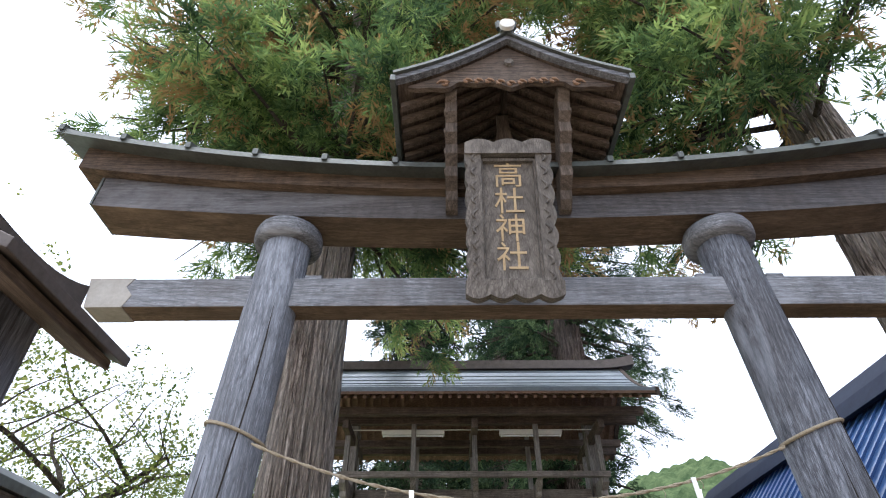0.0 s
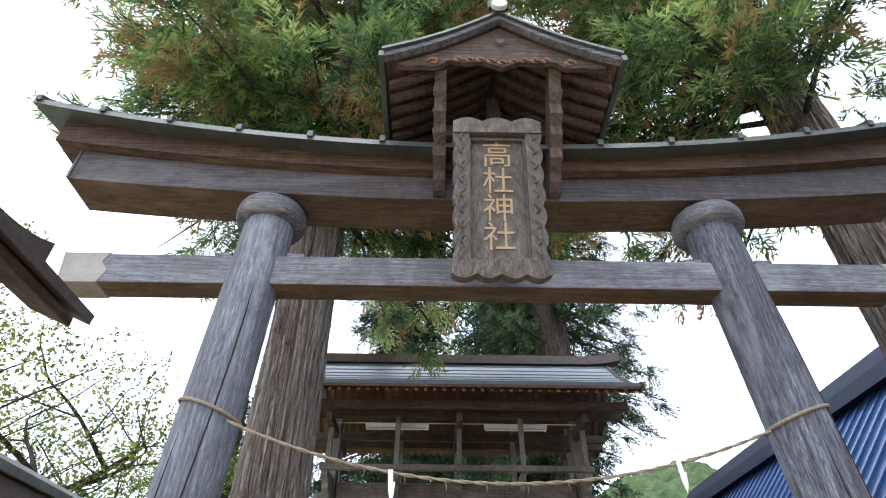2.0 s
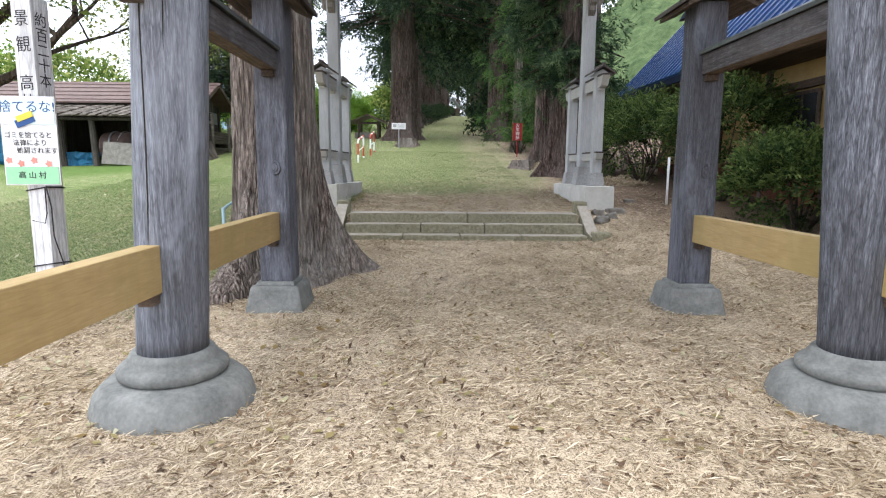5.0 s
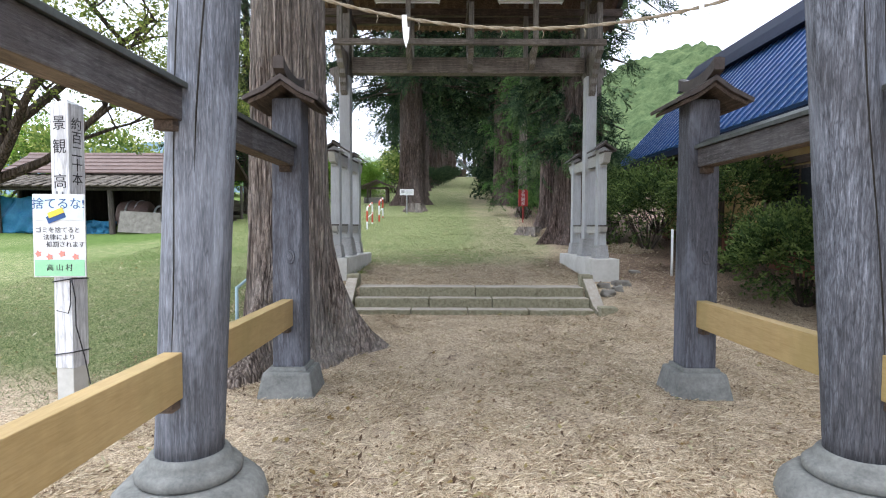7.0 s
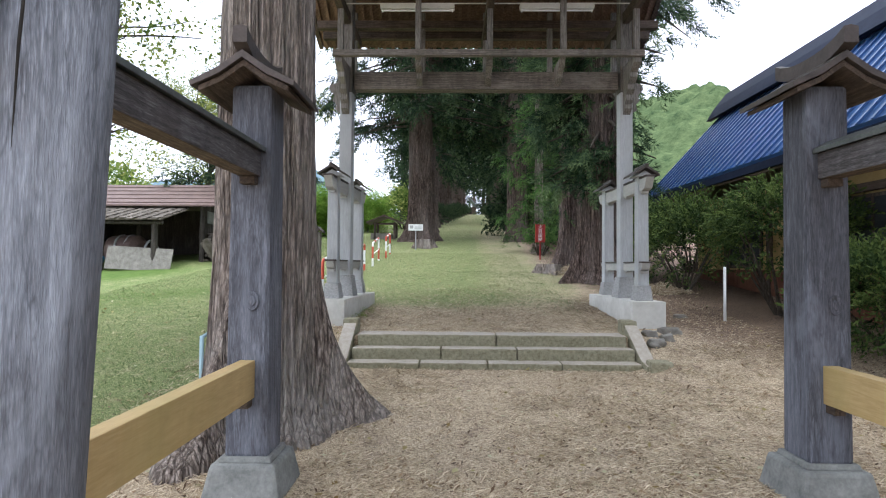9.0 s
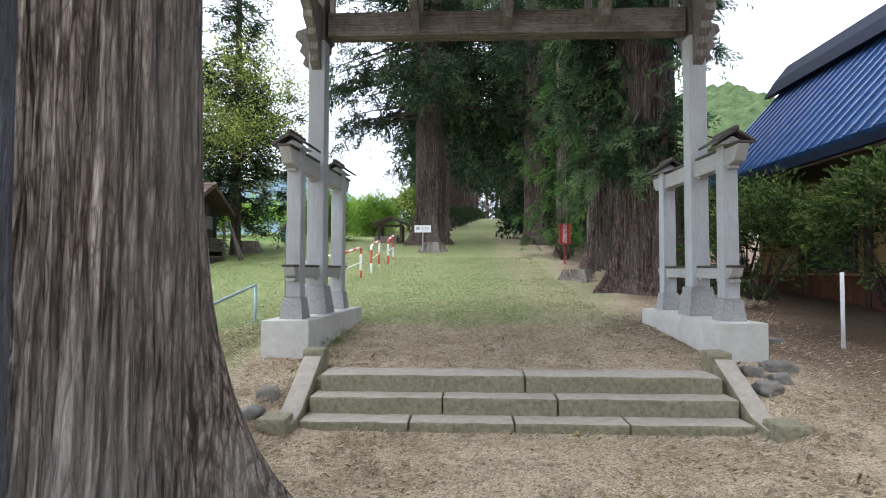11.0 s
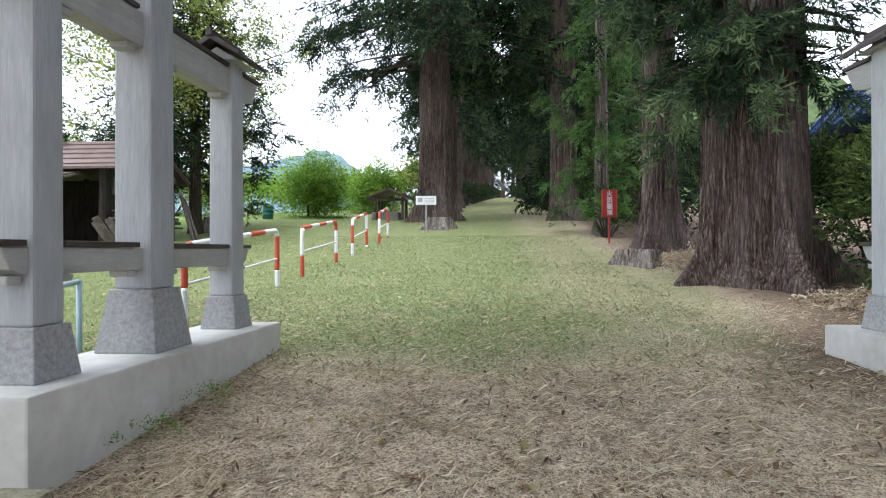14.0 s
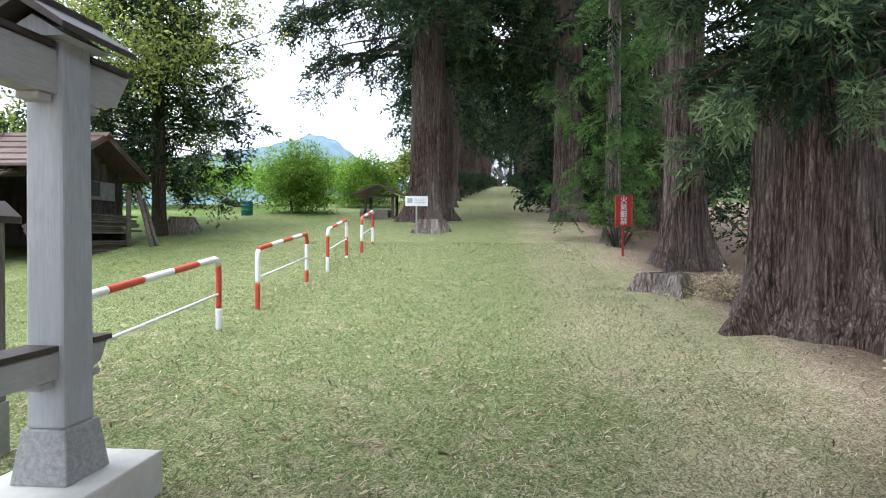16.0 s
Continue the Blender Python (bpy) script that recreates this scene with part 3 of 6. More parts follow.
part("beam_end_cap", prism([(3.98, 3.76), (3.8, 3.76), (3.76, 3.86), (3.82, 3.93), (3.78, 4.004), (4.06, 4.004), (4.02, 3.76)], "y", 4.45, 4.655, 0.004), SLEEVE, tie, "grey-brown sheet metal end sleeve")
for a in (-0.57, 2.72):
    for s_ in (-1, 1):
        part("wedge", box(a + s_ * 0.25 - 0.06, a + s_ * 0.25 + 0.06, 4.47, 4.64, 4.002, 4.035, 0.004), BEAM_X, tie)

# name plaque under its own little roof
def slab(w0, w1, h0, h1, d0, d1, w=0.006):
    k = box(w0, w1, h0, h1, d0, d1, w)
    bmesh.ops.transform(k, matrix=PLQ, verts=k.verts[:])
    return k


def turned(k, m):
    bmesh.ops.transform(k, matrix=m, verts=k.verts[:])
    return k


# the plaque's own frame: x across, y up its face, z backwards
PLQ = Matrix.Translation((1.065, 4.05, 4.2)) @ pose(0, 0, 0, 90 + 14.5)
plq = part("name_plaque", slab(-0.2, 0.2, -0.5, 0.47, -0.02, 0.02), PLAQUE, torii, "tall carved grey wooden name plaque")


def wavy_rail(x0, x1, y0, y1, waves, vertical):
    n = waves * 8
    out = []
    if vertical:
        outer = [(x0 - 0.022 * abs(math.sin(math.pi * waves * i / n)), y0 + (y1 - y0) * i / n) for i in range(n + 1)]
        out = outer + [(x1, y1), (x1, y0)]
    else:
        outer = [(x0 + (x1 - x0) * i / n, y1 + 0.03 * abs(math.sin(math.pi * waves * i / n))) for i in range(n + 1)]
        out = outer + [(x1, y0), (x0, y0)]
    return out


def plq_prism(outline, d0, d1):
    return turned(prism(outline, "z", d0, d1, 0.0), PLQ)


left = wavy_rail(-0.28, -0.19, -0.55, 0.52, 7, True)
part("plaque_frame", plq_prism(left, -0.01, 0.075), PLAQUE, plq, "wave-carved frame rail")
part("plaque_frame", plq_prism([(-x, y) for x, y in left], -0.01, 0.075), PLAQUE, plq, "wave-carved frame rail")
part("plaque_frame", plq_prism(wavy_rail(-0.3, 0.3, 0.46, 0.55, 3, False), -0.01, 0.09), PLAQUE, plq, "wave-carved frame rail")
part("plaque_frame", plq_prism([(x, -y) for x, y in wavy_rail(-0.31, 0.31, 0.48, 0.57, 4, False)], -0.01, 0.09), PLAQUE, plq, "wave-carved frame rail")
part("plaque_bead", turned(join(join(box(-0.2, -0.175, -0.47, 0.44, 0.015, 0.05, 0.005), box(0.175, 0.2, -0.47, 0.44, 0.015, 0.05, 0.005)), join(box(-0.175, 0.175, 0.42, 0.445, 0.015, 0.05, 0.005), box(-0.175, 0.175, -0.475, -0.45, 0.015, 0.05, 0.005))), PLQ), PLAQUE, plq)
for i in range(9):
    for s_ in (-1, 1):
        y = -0.44 + i * 0.11
        pts = [(s_ * (0.235 + 0.02 * math.sin(a * 1.5)), y + 0.04 * (a - 1.5) / 1.5, 0.075 + 0.006 * math.cos(a)) for a in (0, 0.6, 1.2, 1.8, 2.4, 3)]
        part("carved_scroll", turned(tube(pts, [0.004, 0.01, 0.012, 0.012, 0.01, 0.004], 6), PLQ), PLAQUE, plq)
for i, ch in enumerate("\u9ad8\u675c\u795e\u793e"):
    part("carved_letter", letters(ch, 0.215, PLQ @ pose(0, 0.31 - 0.205 * i, 0.022), 0.004), GOLD, plq, "faded gilt carved letter")

# little gabled roof above the plaque
SR = CX + 0.04
def gable(x_half, z_eave, z_ridge, thick, y0, y1, mat, parent, name, label, cx=SR, sag=0.06):
    n = 8
    top, bot = [], []
    for i in range(-n, n + 1):
        u = i / n
        z = z_ridge + (z_eave - z_ridge) * abs(u) - sag * math.sin(math.pi * abs(u))
        top.append((cx + u * x_half, z))
        bot.append((cx + u * x_half, z - thick))
    return part(name, prism(top + bot[::-1], "y", y0, y1, 0.0), mat, parent, label)


SEAVE, SRIDGE, SHALF = 5.27, 5.80, 0.87


def under_roof(u):
    """Height of the little roof's underside, u from ridge (0) to eave (1)."""
    return SRIDGE - 0.10 + (SEAVE - SRIDGE) * u - 0.05 * math.sin(math.pi * u)


sroof = gable(SHALF, SEAVE, SRIDGE, 0.03, 3.62, 5.45, COPPER, torii, "plaque_roof", "small copper gable roof", sag=0.05)
gable(SHALF - 0.01, SEAVE - 0.033, SRIDGE - 0.033, 0.05, 3.645, 3.70, BEAM_X, sroof, "barge_board", "grey wooden barge boards", sag=0.05)
gable(SHALF - 0.03, SEAVE - 0.033, SRIDGE - 0.033, 0.03, 3.705, 5.41, DARK_Y, sroof, "roof_boarding", "brown boarded soffit", sag=0.05)
for i in range(13):
    y = 3.86 + i * 0.125
    for s_ in (-1, 1):
        line = [(SR + s_ * (SHALF - 0.05) * u, under_roof(u)) for u in (0.04, 0.3, 0.55, 0.8, 1.0)]
        part("rafter", prism(line + [(x, z - 0.05) for x, z in line[::-1]], "y", y - 0.024, y + 0.024, 0.0), DARK_X, sroof)
for s_ in (-1, 1):
    part("eave_edge", box(SR + s_ * SHALF - 0.02, SR + s_ * SHALF + 0.02, 3.63, 5.44, SEAVE - 0.10, SEAVE - 0.035, 0.004), COPPER, sroof, "green copper eave edging")
part("ridge_tile", box(SR - 0.05, SR + 0.05, 3.6, 5.47, SRIDGE - 0.02, SRIDGE + 0.06, 0.015), COPPER, sroof)
part("ridge_end_disc", tube([(SR, 3.565, SRIDGE + 0.01), (SR, 3.6, SRIDGE + 0.01)], 0.06, 20), PALE, sroof, "pale round ridge end disc")
for dx in (-0.05, 0, 0.05):
    part("ridge_crest", tube([(SR + dx, 3.64, SRIDGE + 0.05), (SR + dx * 1.3, 3.63, SRIDGE + 0.12)], [0.03, 0.024], 8), COPPER, sroof)
# carved pendant board with a cusped lower edge, and its flower boss
lower = []
for i in range(61):
    u = -1 + i / 30
    arch = 0.055 * smooth_step((0.62 - abs(u)) / 0.12)
    cusp = 0.022 * abs(math.sin(u * 9.4)) if abs(u) < 0.55 else 0.012 * abs(math.sin(u * 14))
    drop = 0.05 * math.exp(-((u / 0.13) ** 2))
    lower.append((SR + u * 0.76, 5.185 + arch + cusp - drop))
upper = [(SR + u * 0.76, under_roof(abs(u) * 0.9) + 0.01) for u in (1, 0.75, 0.5, 0.25, 0, -0.25, -0.5, -0.75, -1)]
gboard = part("gable_board", prism(lower + upper, "y", 3.72, 3.76, 0.0), DARK_X, sroof, "carved cusped gable board")
for i in range(9):
    x = SR - 0.32 + 0.08 * i
    z = 5.262 - 0.035 * math.exp(-((i - 4) / 1.2) ** 2)
    curl = [(x + 0.036 * math.cos(a) * (1 - a / 9), 3.712, z + 0.03 * math.sin(a) * (1 - a / 9)) for a in (0, 0.9, 1.8, 2.7, 3.6, 4.5, 5.4)]
    part("gable_carving", tube(curl, [0.006, 0.011, 0.013, 0.013, 0.012, 0.010, 0.006], 6), CARVING, gboard, "brown carved cloud scroll")
for s_ in (-1, 1):
    curl = [(SR + s_ * (0.50 + 0.05 * math.cos(a) * (1 - a / 9)), 3.712, 5.235 + 0.04 * math.sin(a) * (1 - a / 9)) for a in (0, 0.9, 1.8, 2.7, 3.6, 4.5, 5.4)]
    part("gable_carving", tube(curl, [0.006, 0.012, 0.015, 0.015, 0.013, 0.010, 0.006], 6), CARVING, gboard, "brown carved cloud scroll")
for i in range(8):
    a = i * math.pi / 4
    part("boss_petal", tube([(SR, 3.715, 5.49), (SR + 0.035 * math.cos(a), 3.705, 5.49 + 0.035 * math.sin(a))], [0.012, 0.016], 8), PLAQUE, gboard)
for s_ in (-1, 1):
    x = SR + s_ * 0.425 - 0.02
    outline = [(4.30, 4.50), (4.36, 4.50), (4.36, 4.75), (4.17, 4.95), (4.07, 5.12), (3.97, 5.32), (3.78, 5.32), (3.79, 5.24), (3.85, 5.19), (3.86, 5.10), (3.93, 5.05), (3.93, 4.95), (4.01, 4.90), (4.02, 4.82), (4.10, 4.76), (4.12, 4.68), (4.22, 4.62), (4.24, 4.55)]
    part("scroll_bracket", prism(outline, "x", x - 0.045, x + 0.045, 0.006), DARK_Z, torii, "dark scroll-carved bracket post")
    for k_ in range(4):
        y, z = 3.90 + 0.085 * k_, 5.13 - 0.13 * k_
        curl = [(x + s_ * 0.047, y + 0.03 * math.cos(a), z + 0.03 * math.sin(a)) for a in (0, 1, 2, 3, 4, 5)]
        part("carved_scroll", tube(curl, [0.004, 0.008, 0.01, 0.01, 0.008, 0.004], 6), DARK_Z, torii)
    part("roof_post", box(x - 0.05, x + 0.05, 4.84, 4.94, 4.95, 5.4, 0.006), DARK_Z, torii)
part("cross_rail", box(SR - 0.47, SR + 0.43, 4.30, 4.38, 5.12, 5.24, 0.006), DARK_X, torii)
part("cross_rail", box(SR - 0.70, SR + 0.70, 4.88, 4.96, 5.24, 5.34, 0.006), DARK_X, torii)
part("king_strut", prism([(SR - 0.09, 5.24), (SR + 0.09, 5.24), (SR + 0.06, 5.34), (SR + 0.05, 5.60), (SR - 0.05, 5.60), (SR - 0.06, 5.34)], "y", 4.30, 4.36, 0.004), DARK_Z, torii)
part("back_board", box(SR - 0.36, SR + 0.36, 4.55, 4.58, 4.95, 5.30, 0.004), DARK_X, torii)

# outer posts, ties and planks
def outer_post(x, y):
    p = part("outer_post", frustum(x, y, 0.15, 2.62, 0.145, 0.137, 0.03), POST_Z, torii, "squared dark grey weathered side post")
    part("knot", turned(lathe(0, 0, [(0.045, 0.0), (0.04, 0.008), (0.026, 0.004), (0.018, 0.012), (0.004, 0.014)], 14), Matrix.Translation((x + 0.03, y - 0.15, 1.18)) @ pose(0, 0, 0, 90) @ Matrix.Diagonal((1, 1.5, 1, 1))), POST_Z, p, "dark round knot")
    part("plinth", frustum(x, y, -0.3, 0.13, 0.30, 0.215, 0.03), CONCRETE, torii, "chamfered concrete plinth")
    part("plinth_pad", frustum(x, y, 0.13, 0.165, 0.175, 0.165, 0.008), CONCRETE, torii, "mortar pad")
    cap = part("post_roof", prism([(x - 0.33, 2.55), (x - 0.15, 2.63), (x, 2.735), (x + 0.15, 2.63), (x + 0.33, 2.55), (x + 0.335, 2.585), (x + 0.16, 2.672), (x, 2.785), (x - 0.16, 2.672), (x - 0.335, 2.585)], "y", y - 0.33, y + 0.33, 0.004), CAPMETAL, torii, "small dark gabled post cap")
    part("cap_board", prism([(x - 0.29, 2.525), (x - 0.14, 2.59), (x, 2.69), (x + 0.14, 2.59), (x + 0.29, 2.525), (x + 0.29, 2.56), (x + 0.15, 2.625), (x, 2.73), (x - 0.15, 2.625), (x - 0.29, 2.56)], "y", y - 0.3, y + 0.3, 0.003), DARK_Y, cap)
    ys = [y - 0.37 + 0.74 * i / 12 for i in range(13)]
    k = bmesh.new()
    rings = []
    for yy in ys:
        z = 2.80 + 0.075 * (abs(yy - y) / 0.37) ** 2.5
        rings.append([k.verts.new(q) for q in ((x - 0.045, yy, z - 0.06), (x + 0.045, yy, z - 0.06), (x + 0.045, yy, z + 0.04), (x, yy, z + 0.05), (x - 0.045, yy, z + 0.04))])
    for a, b in zip(rings, rings[1:]):
        for j in range(5):
            k.faces.new((a[j], a[(j + 1) % 5], b[(j + 1) % 5], b[j]))
    k.faces.new(rings[0])
    k.faces.new(rings[-1][::-1])
    bmesh.ops.recalc_face_normals(k, faces=k.faces[:])
    part("ridge", k, CAPMETAL, cap, "upturned ridge")


SX = (-0.78, 3.01)
for x in SX:
    outer_post(x, 6.69)
    outer_post(x, 2.60)
    for y0, y1 in ((2.7, TY - 0.18), (TY + 0.18, 6.55)):
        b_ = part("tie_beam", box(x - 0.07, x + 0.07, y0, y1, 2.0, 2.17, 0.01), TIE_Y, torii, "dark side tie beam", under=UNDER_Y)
        part("copper_capping", prism([(x - 0.1, 2.165), (x - 0.1, 2.195), (x, 2.25), (x + 0.1, 2.195), (x + 0.1, 2.165), (x, 2.19)], "y", y0, y1 + 0.0, 0.003), COPPER, b_, "green copper capping")
        part("bearing_block", box(x - 0.05, x + 0.05, y1 - 0.07, y1 + 0.0, 1.945, 1.998, 0.006), DARK_Y, b_)
        part("bearing_block", box(x - 0.05, x + 0.05, y0, y0 + 0.07, 1.945, 1.998, 0.006), DARK_Y, b_)
        q = part("side_plank", box(x - 0.05, x + 0.05, y0 + 0.0, y1 + 0.0, 0.545, 0.79, 0.006), YELLOW, torii, "ochre-painted side plank")
        part("bearing_block", box(x - 0.035, x + 0.035, y1 - 0.09, y1, 0.49, 0.543, 0.005), DARK_Y, q)

# straw rope with paper streamers
rope = thing("shimenawa_rope", (CX, 4.33, 2.5), "thin twisted straw rope tied between the torii pillars", "rope")
def rope_z(x):
    u = (x - 1.05) / 1.5
    return 2.465 + 0.31 * u * u


def strand(points, r, turns):
    k = None
    for s_ in range(2):
        pts = []
        for i, p in enumerate(points):
            a = i * turns + s_ * math.pi
            pts.append((p[0], p[1] + r * 0.6 * math.cos(a), p[2] + r * 0.6 * math.sin(a)))
        k = tube(pts, r * 0.75, 6, k)
    return k


part("rope", strand([(x, 4.33, rope_z(x)) for x in span(-0.46, 2.5, 110)], 0.0075, 0.9), ROPE, rope)
for s_, (a, b) in enumerate(zip(PX, PTOP)):
    z = 2.9
    cx_ = a + (b - a) * (z - 0.19) / 4.17
    pts = [(cx_ + 0.185 * math.cos(t_), TY + 0.185 * math.sin(t_), z + 0.06 * math.cos(t_) * (-1 if s_ == 0 else 1)) for t_ in [2 * math.pi * i / 40 for i in range(41)]]
    part("rope_loop", tube(pts, 0.011, 8), ROPE, rope)
for x in (0.45, 1.95):
    z = rope_z(x)
    k = bmesh.new()
    zig = [(0, 0.01), (0.025, 0.01), (0.03, -0.05), (0.04, -0.05), (0.036, -0.11), (0.022, -0.155), (0.008, -0.10), (0.004, -0.05)]
    k = prism([(x - 0.02 + p[0], z + p[1]) for p in zig], "y", 4.31, 4.314, 0.0, k)
    part("paper_streamer", k, PAPER, rope, "folded white paper streamer")
for i in range(9):
    x = 0.3 + i * 0.21
    part("frayed_straw", tube([(x, 4.33, rope_z(x)), (x + 0.01, 4.32, rope_z(x) - 0.03), (x + 0.005 * (i % 3), 4.33, rope_z(x) - 0.05)], 0.002, 4), ROPE, rope)


# ---- stone steps ----
stairs = thing("stone_steps", (1.09, 10.3, 0.1), "three low mossy stone steps with kerbs at both ends", "steps")
for y0, y1, z0, z1, xs in ((10.43, 10.8, 0.30, 0.485, (-0.71, 1.155, 2.9)), (10.2, 10.5, 0.14, 0.335, (-0.75, 0.42, 1.41, 2.94)), (9.95, 10.3, 0.0, 0.19, (-0.77, 0.15, 1.02, 1.95, 2.95))):
    for a, b in zip(xs, xs[1:]):
        k = box(a + 0.006, b - 0.006, y0, y1, z0, z1, 0.02)
        bmesh.ops.subdivide_edges(k, edges=[e for e in k.edges if abs(e.verts[0].co.x - e.verts[1].co.x) > 0.3], cuts=18)
        for v in k.verts:
            v.co.y += 0.02 * noise.noise(v.co * 6)
            v.co.z += 0.008 * noise.noise(v.co * 4 + Vector((0, 0, 9)))
        part("step_block", k, STEP, stairs, top=TREAD)
for x0, x1 in ((-0.95, -0.77), (2.95, 3.13)):
    part("sloping_kerb", prism([(9.8, -0.05), (10.95, 0.2), (10.95, 0.58), (10.72, 0.6), (10.05, 0.24), (9.8, 0.2)], "x", x0, x1, 0.02), STEP, stairs, "worn sloping stone kerb", top=TREAD)
    part("kerb_block", box(x0 - 0.02, x1 + 0.01, 10.75, 11.0, 0.3, 0.66, 0.03), STEP, stairs)
    part("kerb_block", box(x0 - 0.08 if x0 < 0 else x0 + 0.02, x1 - 0.02 if x0 < 0 else x1 + 0.1, 9.68, 9.93, -0.1, 0.27, 0.03), STEP, stairs)


def boulder(at, r, seed, group="stones beside the steps"):
    k = bmesh.new()
    bmesh.ops.create_icosphere(k, subdivisions=3, radius=1)
    for v in k.verts:
        d = v.co.copy()
        d = Vector([math.copysign(min(0.72, abs(q)) / 0.72, q) for q in d]) * 0.8
        v.co = Vector((d.x * r[0], d.y * r[1], d.z * r[2])) * (1 + 0.35 * noise.noise(d * 1.3 + Vector((seed, 0, 0))) + 0.1 * noise.noise(d * 4 + Vector((seed, 0, 0)))) + Vector(at)
    alone("stone", k, STONE, "rough grey field stone in the earth", "stone", "", True, group)


for i, (x, y, r) in enumerate(((3.33, 10.78, (0.12, 0.09, 0.08)), (3.66, 10.95, (0.17, 0.12, 0.08)), (3.3, 10.45, (0.13, 0.12, 0.07)), (3.5, 10.62, (0.1, 0.08, 0.07)), (-1.13, 9.85, (0.13, 0.1, 0.08)), (-1.3, 9.5, (0.13, 0.16, 0.08)), (-1.1, 10.2, (0.1, 0.08, 0.09)), (3.95, 12.9, (0.1, 0.08, 0.06)), (4.3, 12.2, (0.12, 0.07, 0.05)))):
    boulder((x, y, ground_z(x, y) + r[2] * 0.15), r, i * 7.3)


# ---- gate ----
GX = (-1.165, 3.38)
GY = 12.25
gate = thing("roofed_gate", (1.1, GY, 0.5), "tall four-footed shrine gate, pale painted posts under a metal roof", "shrine gate")


def nosed(x, y0, y1, z0, z1, half, nose):
    """A tie beam with tapered noses past the outer posts."""
    return prism([(y0 - nose, z1), (y1 + nose, z1), (y1 + nose * 0.72, z0 + 0.03), (y1 + nose * 0.3, z0), (y0 - nose * 0.3, z0), (y0 - nose * 0.72, z0 + 0.03)], "x", x - half, x + half, 0.008)


for x in GX:
    s_ = -1 if x < 1 else 1
    earlier = set(gate.children_recursive)
    xa, xb = (-1.5, -0.985) if x < 1 else (3.225, 3.72)
    part("platform", box(xa, xb, 11.2, 13.47, 0.1, 0.9, 0.012), PALE, gate, "pale cast concrete platform")
    xs_ = (xa + xb) / 2
    for y, h, zb, ht in ((11.5, 0.083, 1.13, 2.84), (13.15, 0.086, 1.13, 2.84)):
        part("post_foot", frustum(xs_, y, 0.9, zb, 0.128, 0.1, 0.008), GRANITE, gate, "tapered granite foot")
        p = part("side_post", frustum(xs_, y, zb, ht, h, h * 0.95, 0.014), GREY_Z, gate, "pale painted side post")
        cap = part("post_cap", prism([(xs_ - 0.2, ht - 0.06), (xs_, ht + 0.06), (xs_ + 0.2, ht - 0.06), (xs_ + 0.2, ht - 0.03), (xs_, ht + 0.1), (xs_ - 0.2, ht - 0.03)], "y", y - 0.22, y + 0.22, 0.004), CAPMETAL, gate, "small brown gabled cap")
        part("cap_ridge", box(xs_ - 0.022, xs_ + 0.022, y - 0.24, y + 0.24, ht + 0.075, ht + 0.12, 0.006), CAPMETAL, cap)
        part("cap_block", prism([(xs_ - 0.15, ht - 0.06), (xs_, ht + 0.03), (xs_ + 0.15, ht - 0.06)], "y", y - 0.14, y + 0.14, 0.003), GREY_Z, cap)
    part("post_foot", frustum(xs_, GY, 0.9, 1.24, 0.172, 0.125, 0.008), GRANITE, gate, "tapered granite foot")
    part("main_post", frustum(xs_, GY, 1.24, 4.3, 0.105, 0.102, 0.014), GREY_Z, gate, "pale painted main post")
    part("upper_post", frustum(xs_, GY, 4.3, 6.25, 0.1, 0.098, 0.012), GATE_Z, gate, "brown upper post")
    for z0, z1, nose in ((2.55, 2.74, 0.32), (1.345, 1.465, 0.16)):
        t_ = part("tie_beam", nosed(xs_, 11.45, 13.2, z0, z1, 0.06, nose), GREY_Y, gate, "pale tie beam with shaped noses")
        for y0, y1 in ((11.45 - nose - 0.01, 11.4), (11.6, 12.1), (12.4, 13.05), (13.25, 13.2 + nose + 0.01)):
            part("tie_capping", box(xs_ - 0.075, xs_ + 0.075, y0, y1, z1 + 0.002, z1 + 0.028, 0.004), CAPMETAL, t_, "brown metal capping")
        for yb in (11.4, 12.1, 12.4, 13.05, 11.6, 13.25):
            d = -0.07 if yb in (11.4, 12.1, 13.05) else 0.07
            part("tie_wedge", box(xs_ - 0.05, xs_ + 0.05, min(yb, yb + d), max(yb, yb + d), z0 - 0.035, z0 - 0.002, 0.006), GREY_Y, t_)
    cor = [(GY - 0.1, 3.92), (GY - 0.2, 4.0), (GY - 0.19, 4.08), (GY - 0.25, 4.13), (GY - 0.24, 4.22), (GY - 0.33, 4.28), (GY - 0.33, 4.36), (GY - 0.45, 4.44), (GY - 0.45, 4.52), (GY - 0.62, 4.62), (GY - 0.62, 4.72), (GY - 0.1, 4.72)]
    part("corbel", prism(cor, "x", xs_ - 0.06, xs_ + 0.06, 0.008), GATE_Z, gate, "stepped carved corbel")
    part("corbel", prism([(2 * GY - a, b) for a, b in cor], "x", xs_ - 0.06, xs_ + 0.06, 0.008), GATE_Z, gate, "stepped carved corbel")
    cor = [(xs_ + s_ * a, b) for a, b in ((0.09, 3.95), (0.2, 4.02), (0.17, 4.1), (0.24, 4.18), (0.21, 4.26), (0.3, 4.36), (0.28, 4.44), (0.09, 4.5))]
    part("corbel", prism(cor, "y", GY - 0.05, GY + 0.05, 0.006), GATE_Z, gate, "stepped carved corbel")
    # each side stands a little askew, opening towards the steps
    askew = Matrix.Identity(4)
    askew[0][1], askew[0][3] = (0.06, 0.015) if x < 1 else (-0.036, -0.05)
    for ob in gate.children_recursive:
        if ob not in earlier:
            ob.data.transform(askew)
GA, GB = -1.225, 3.42
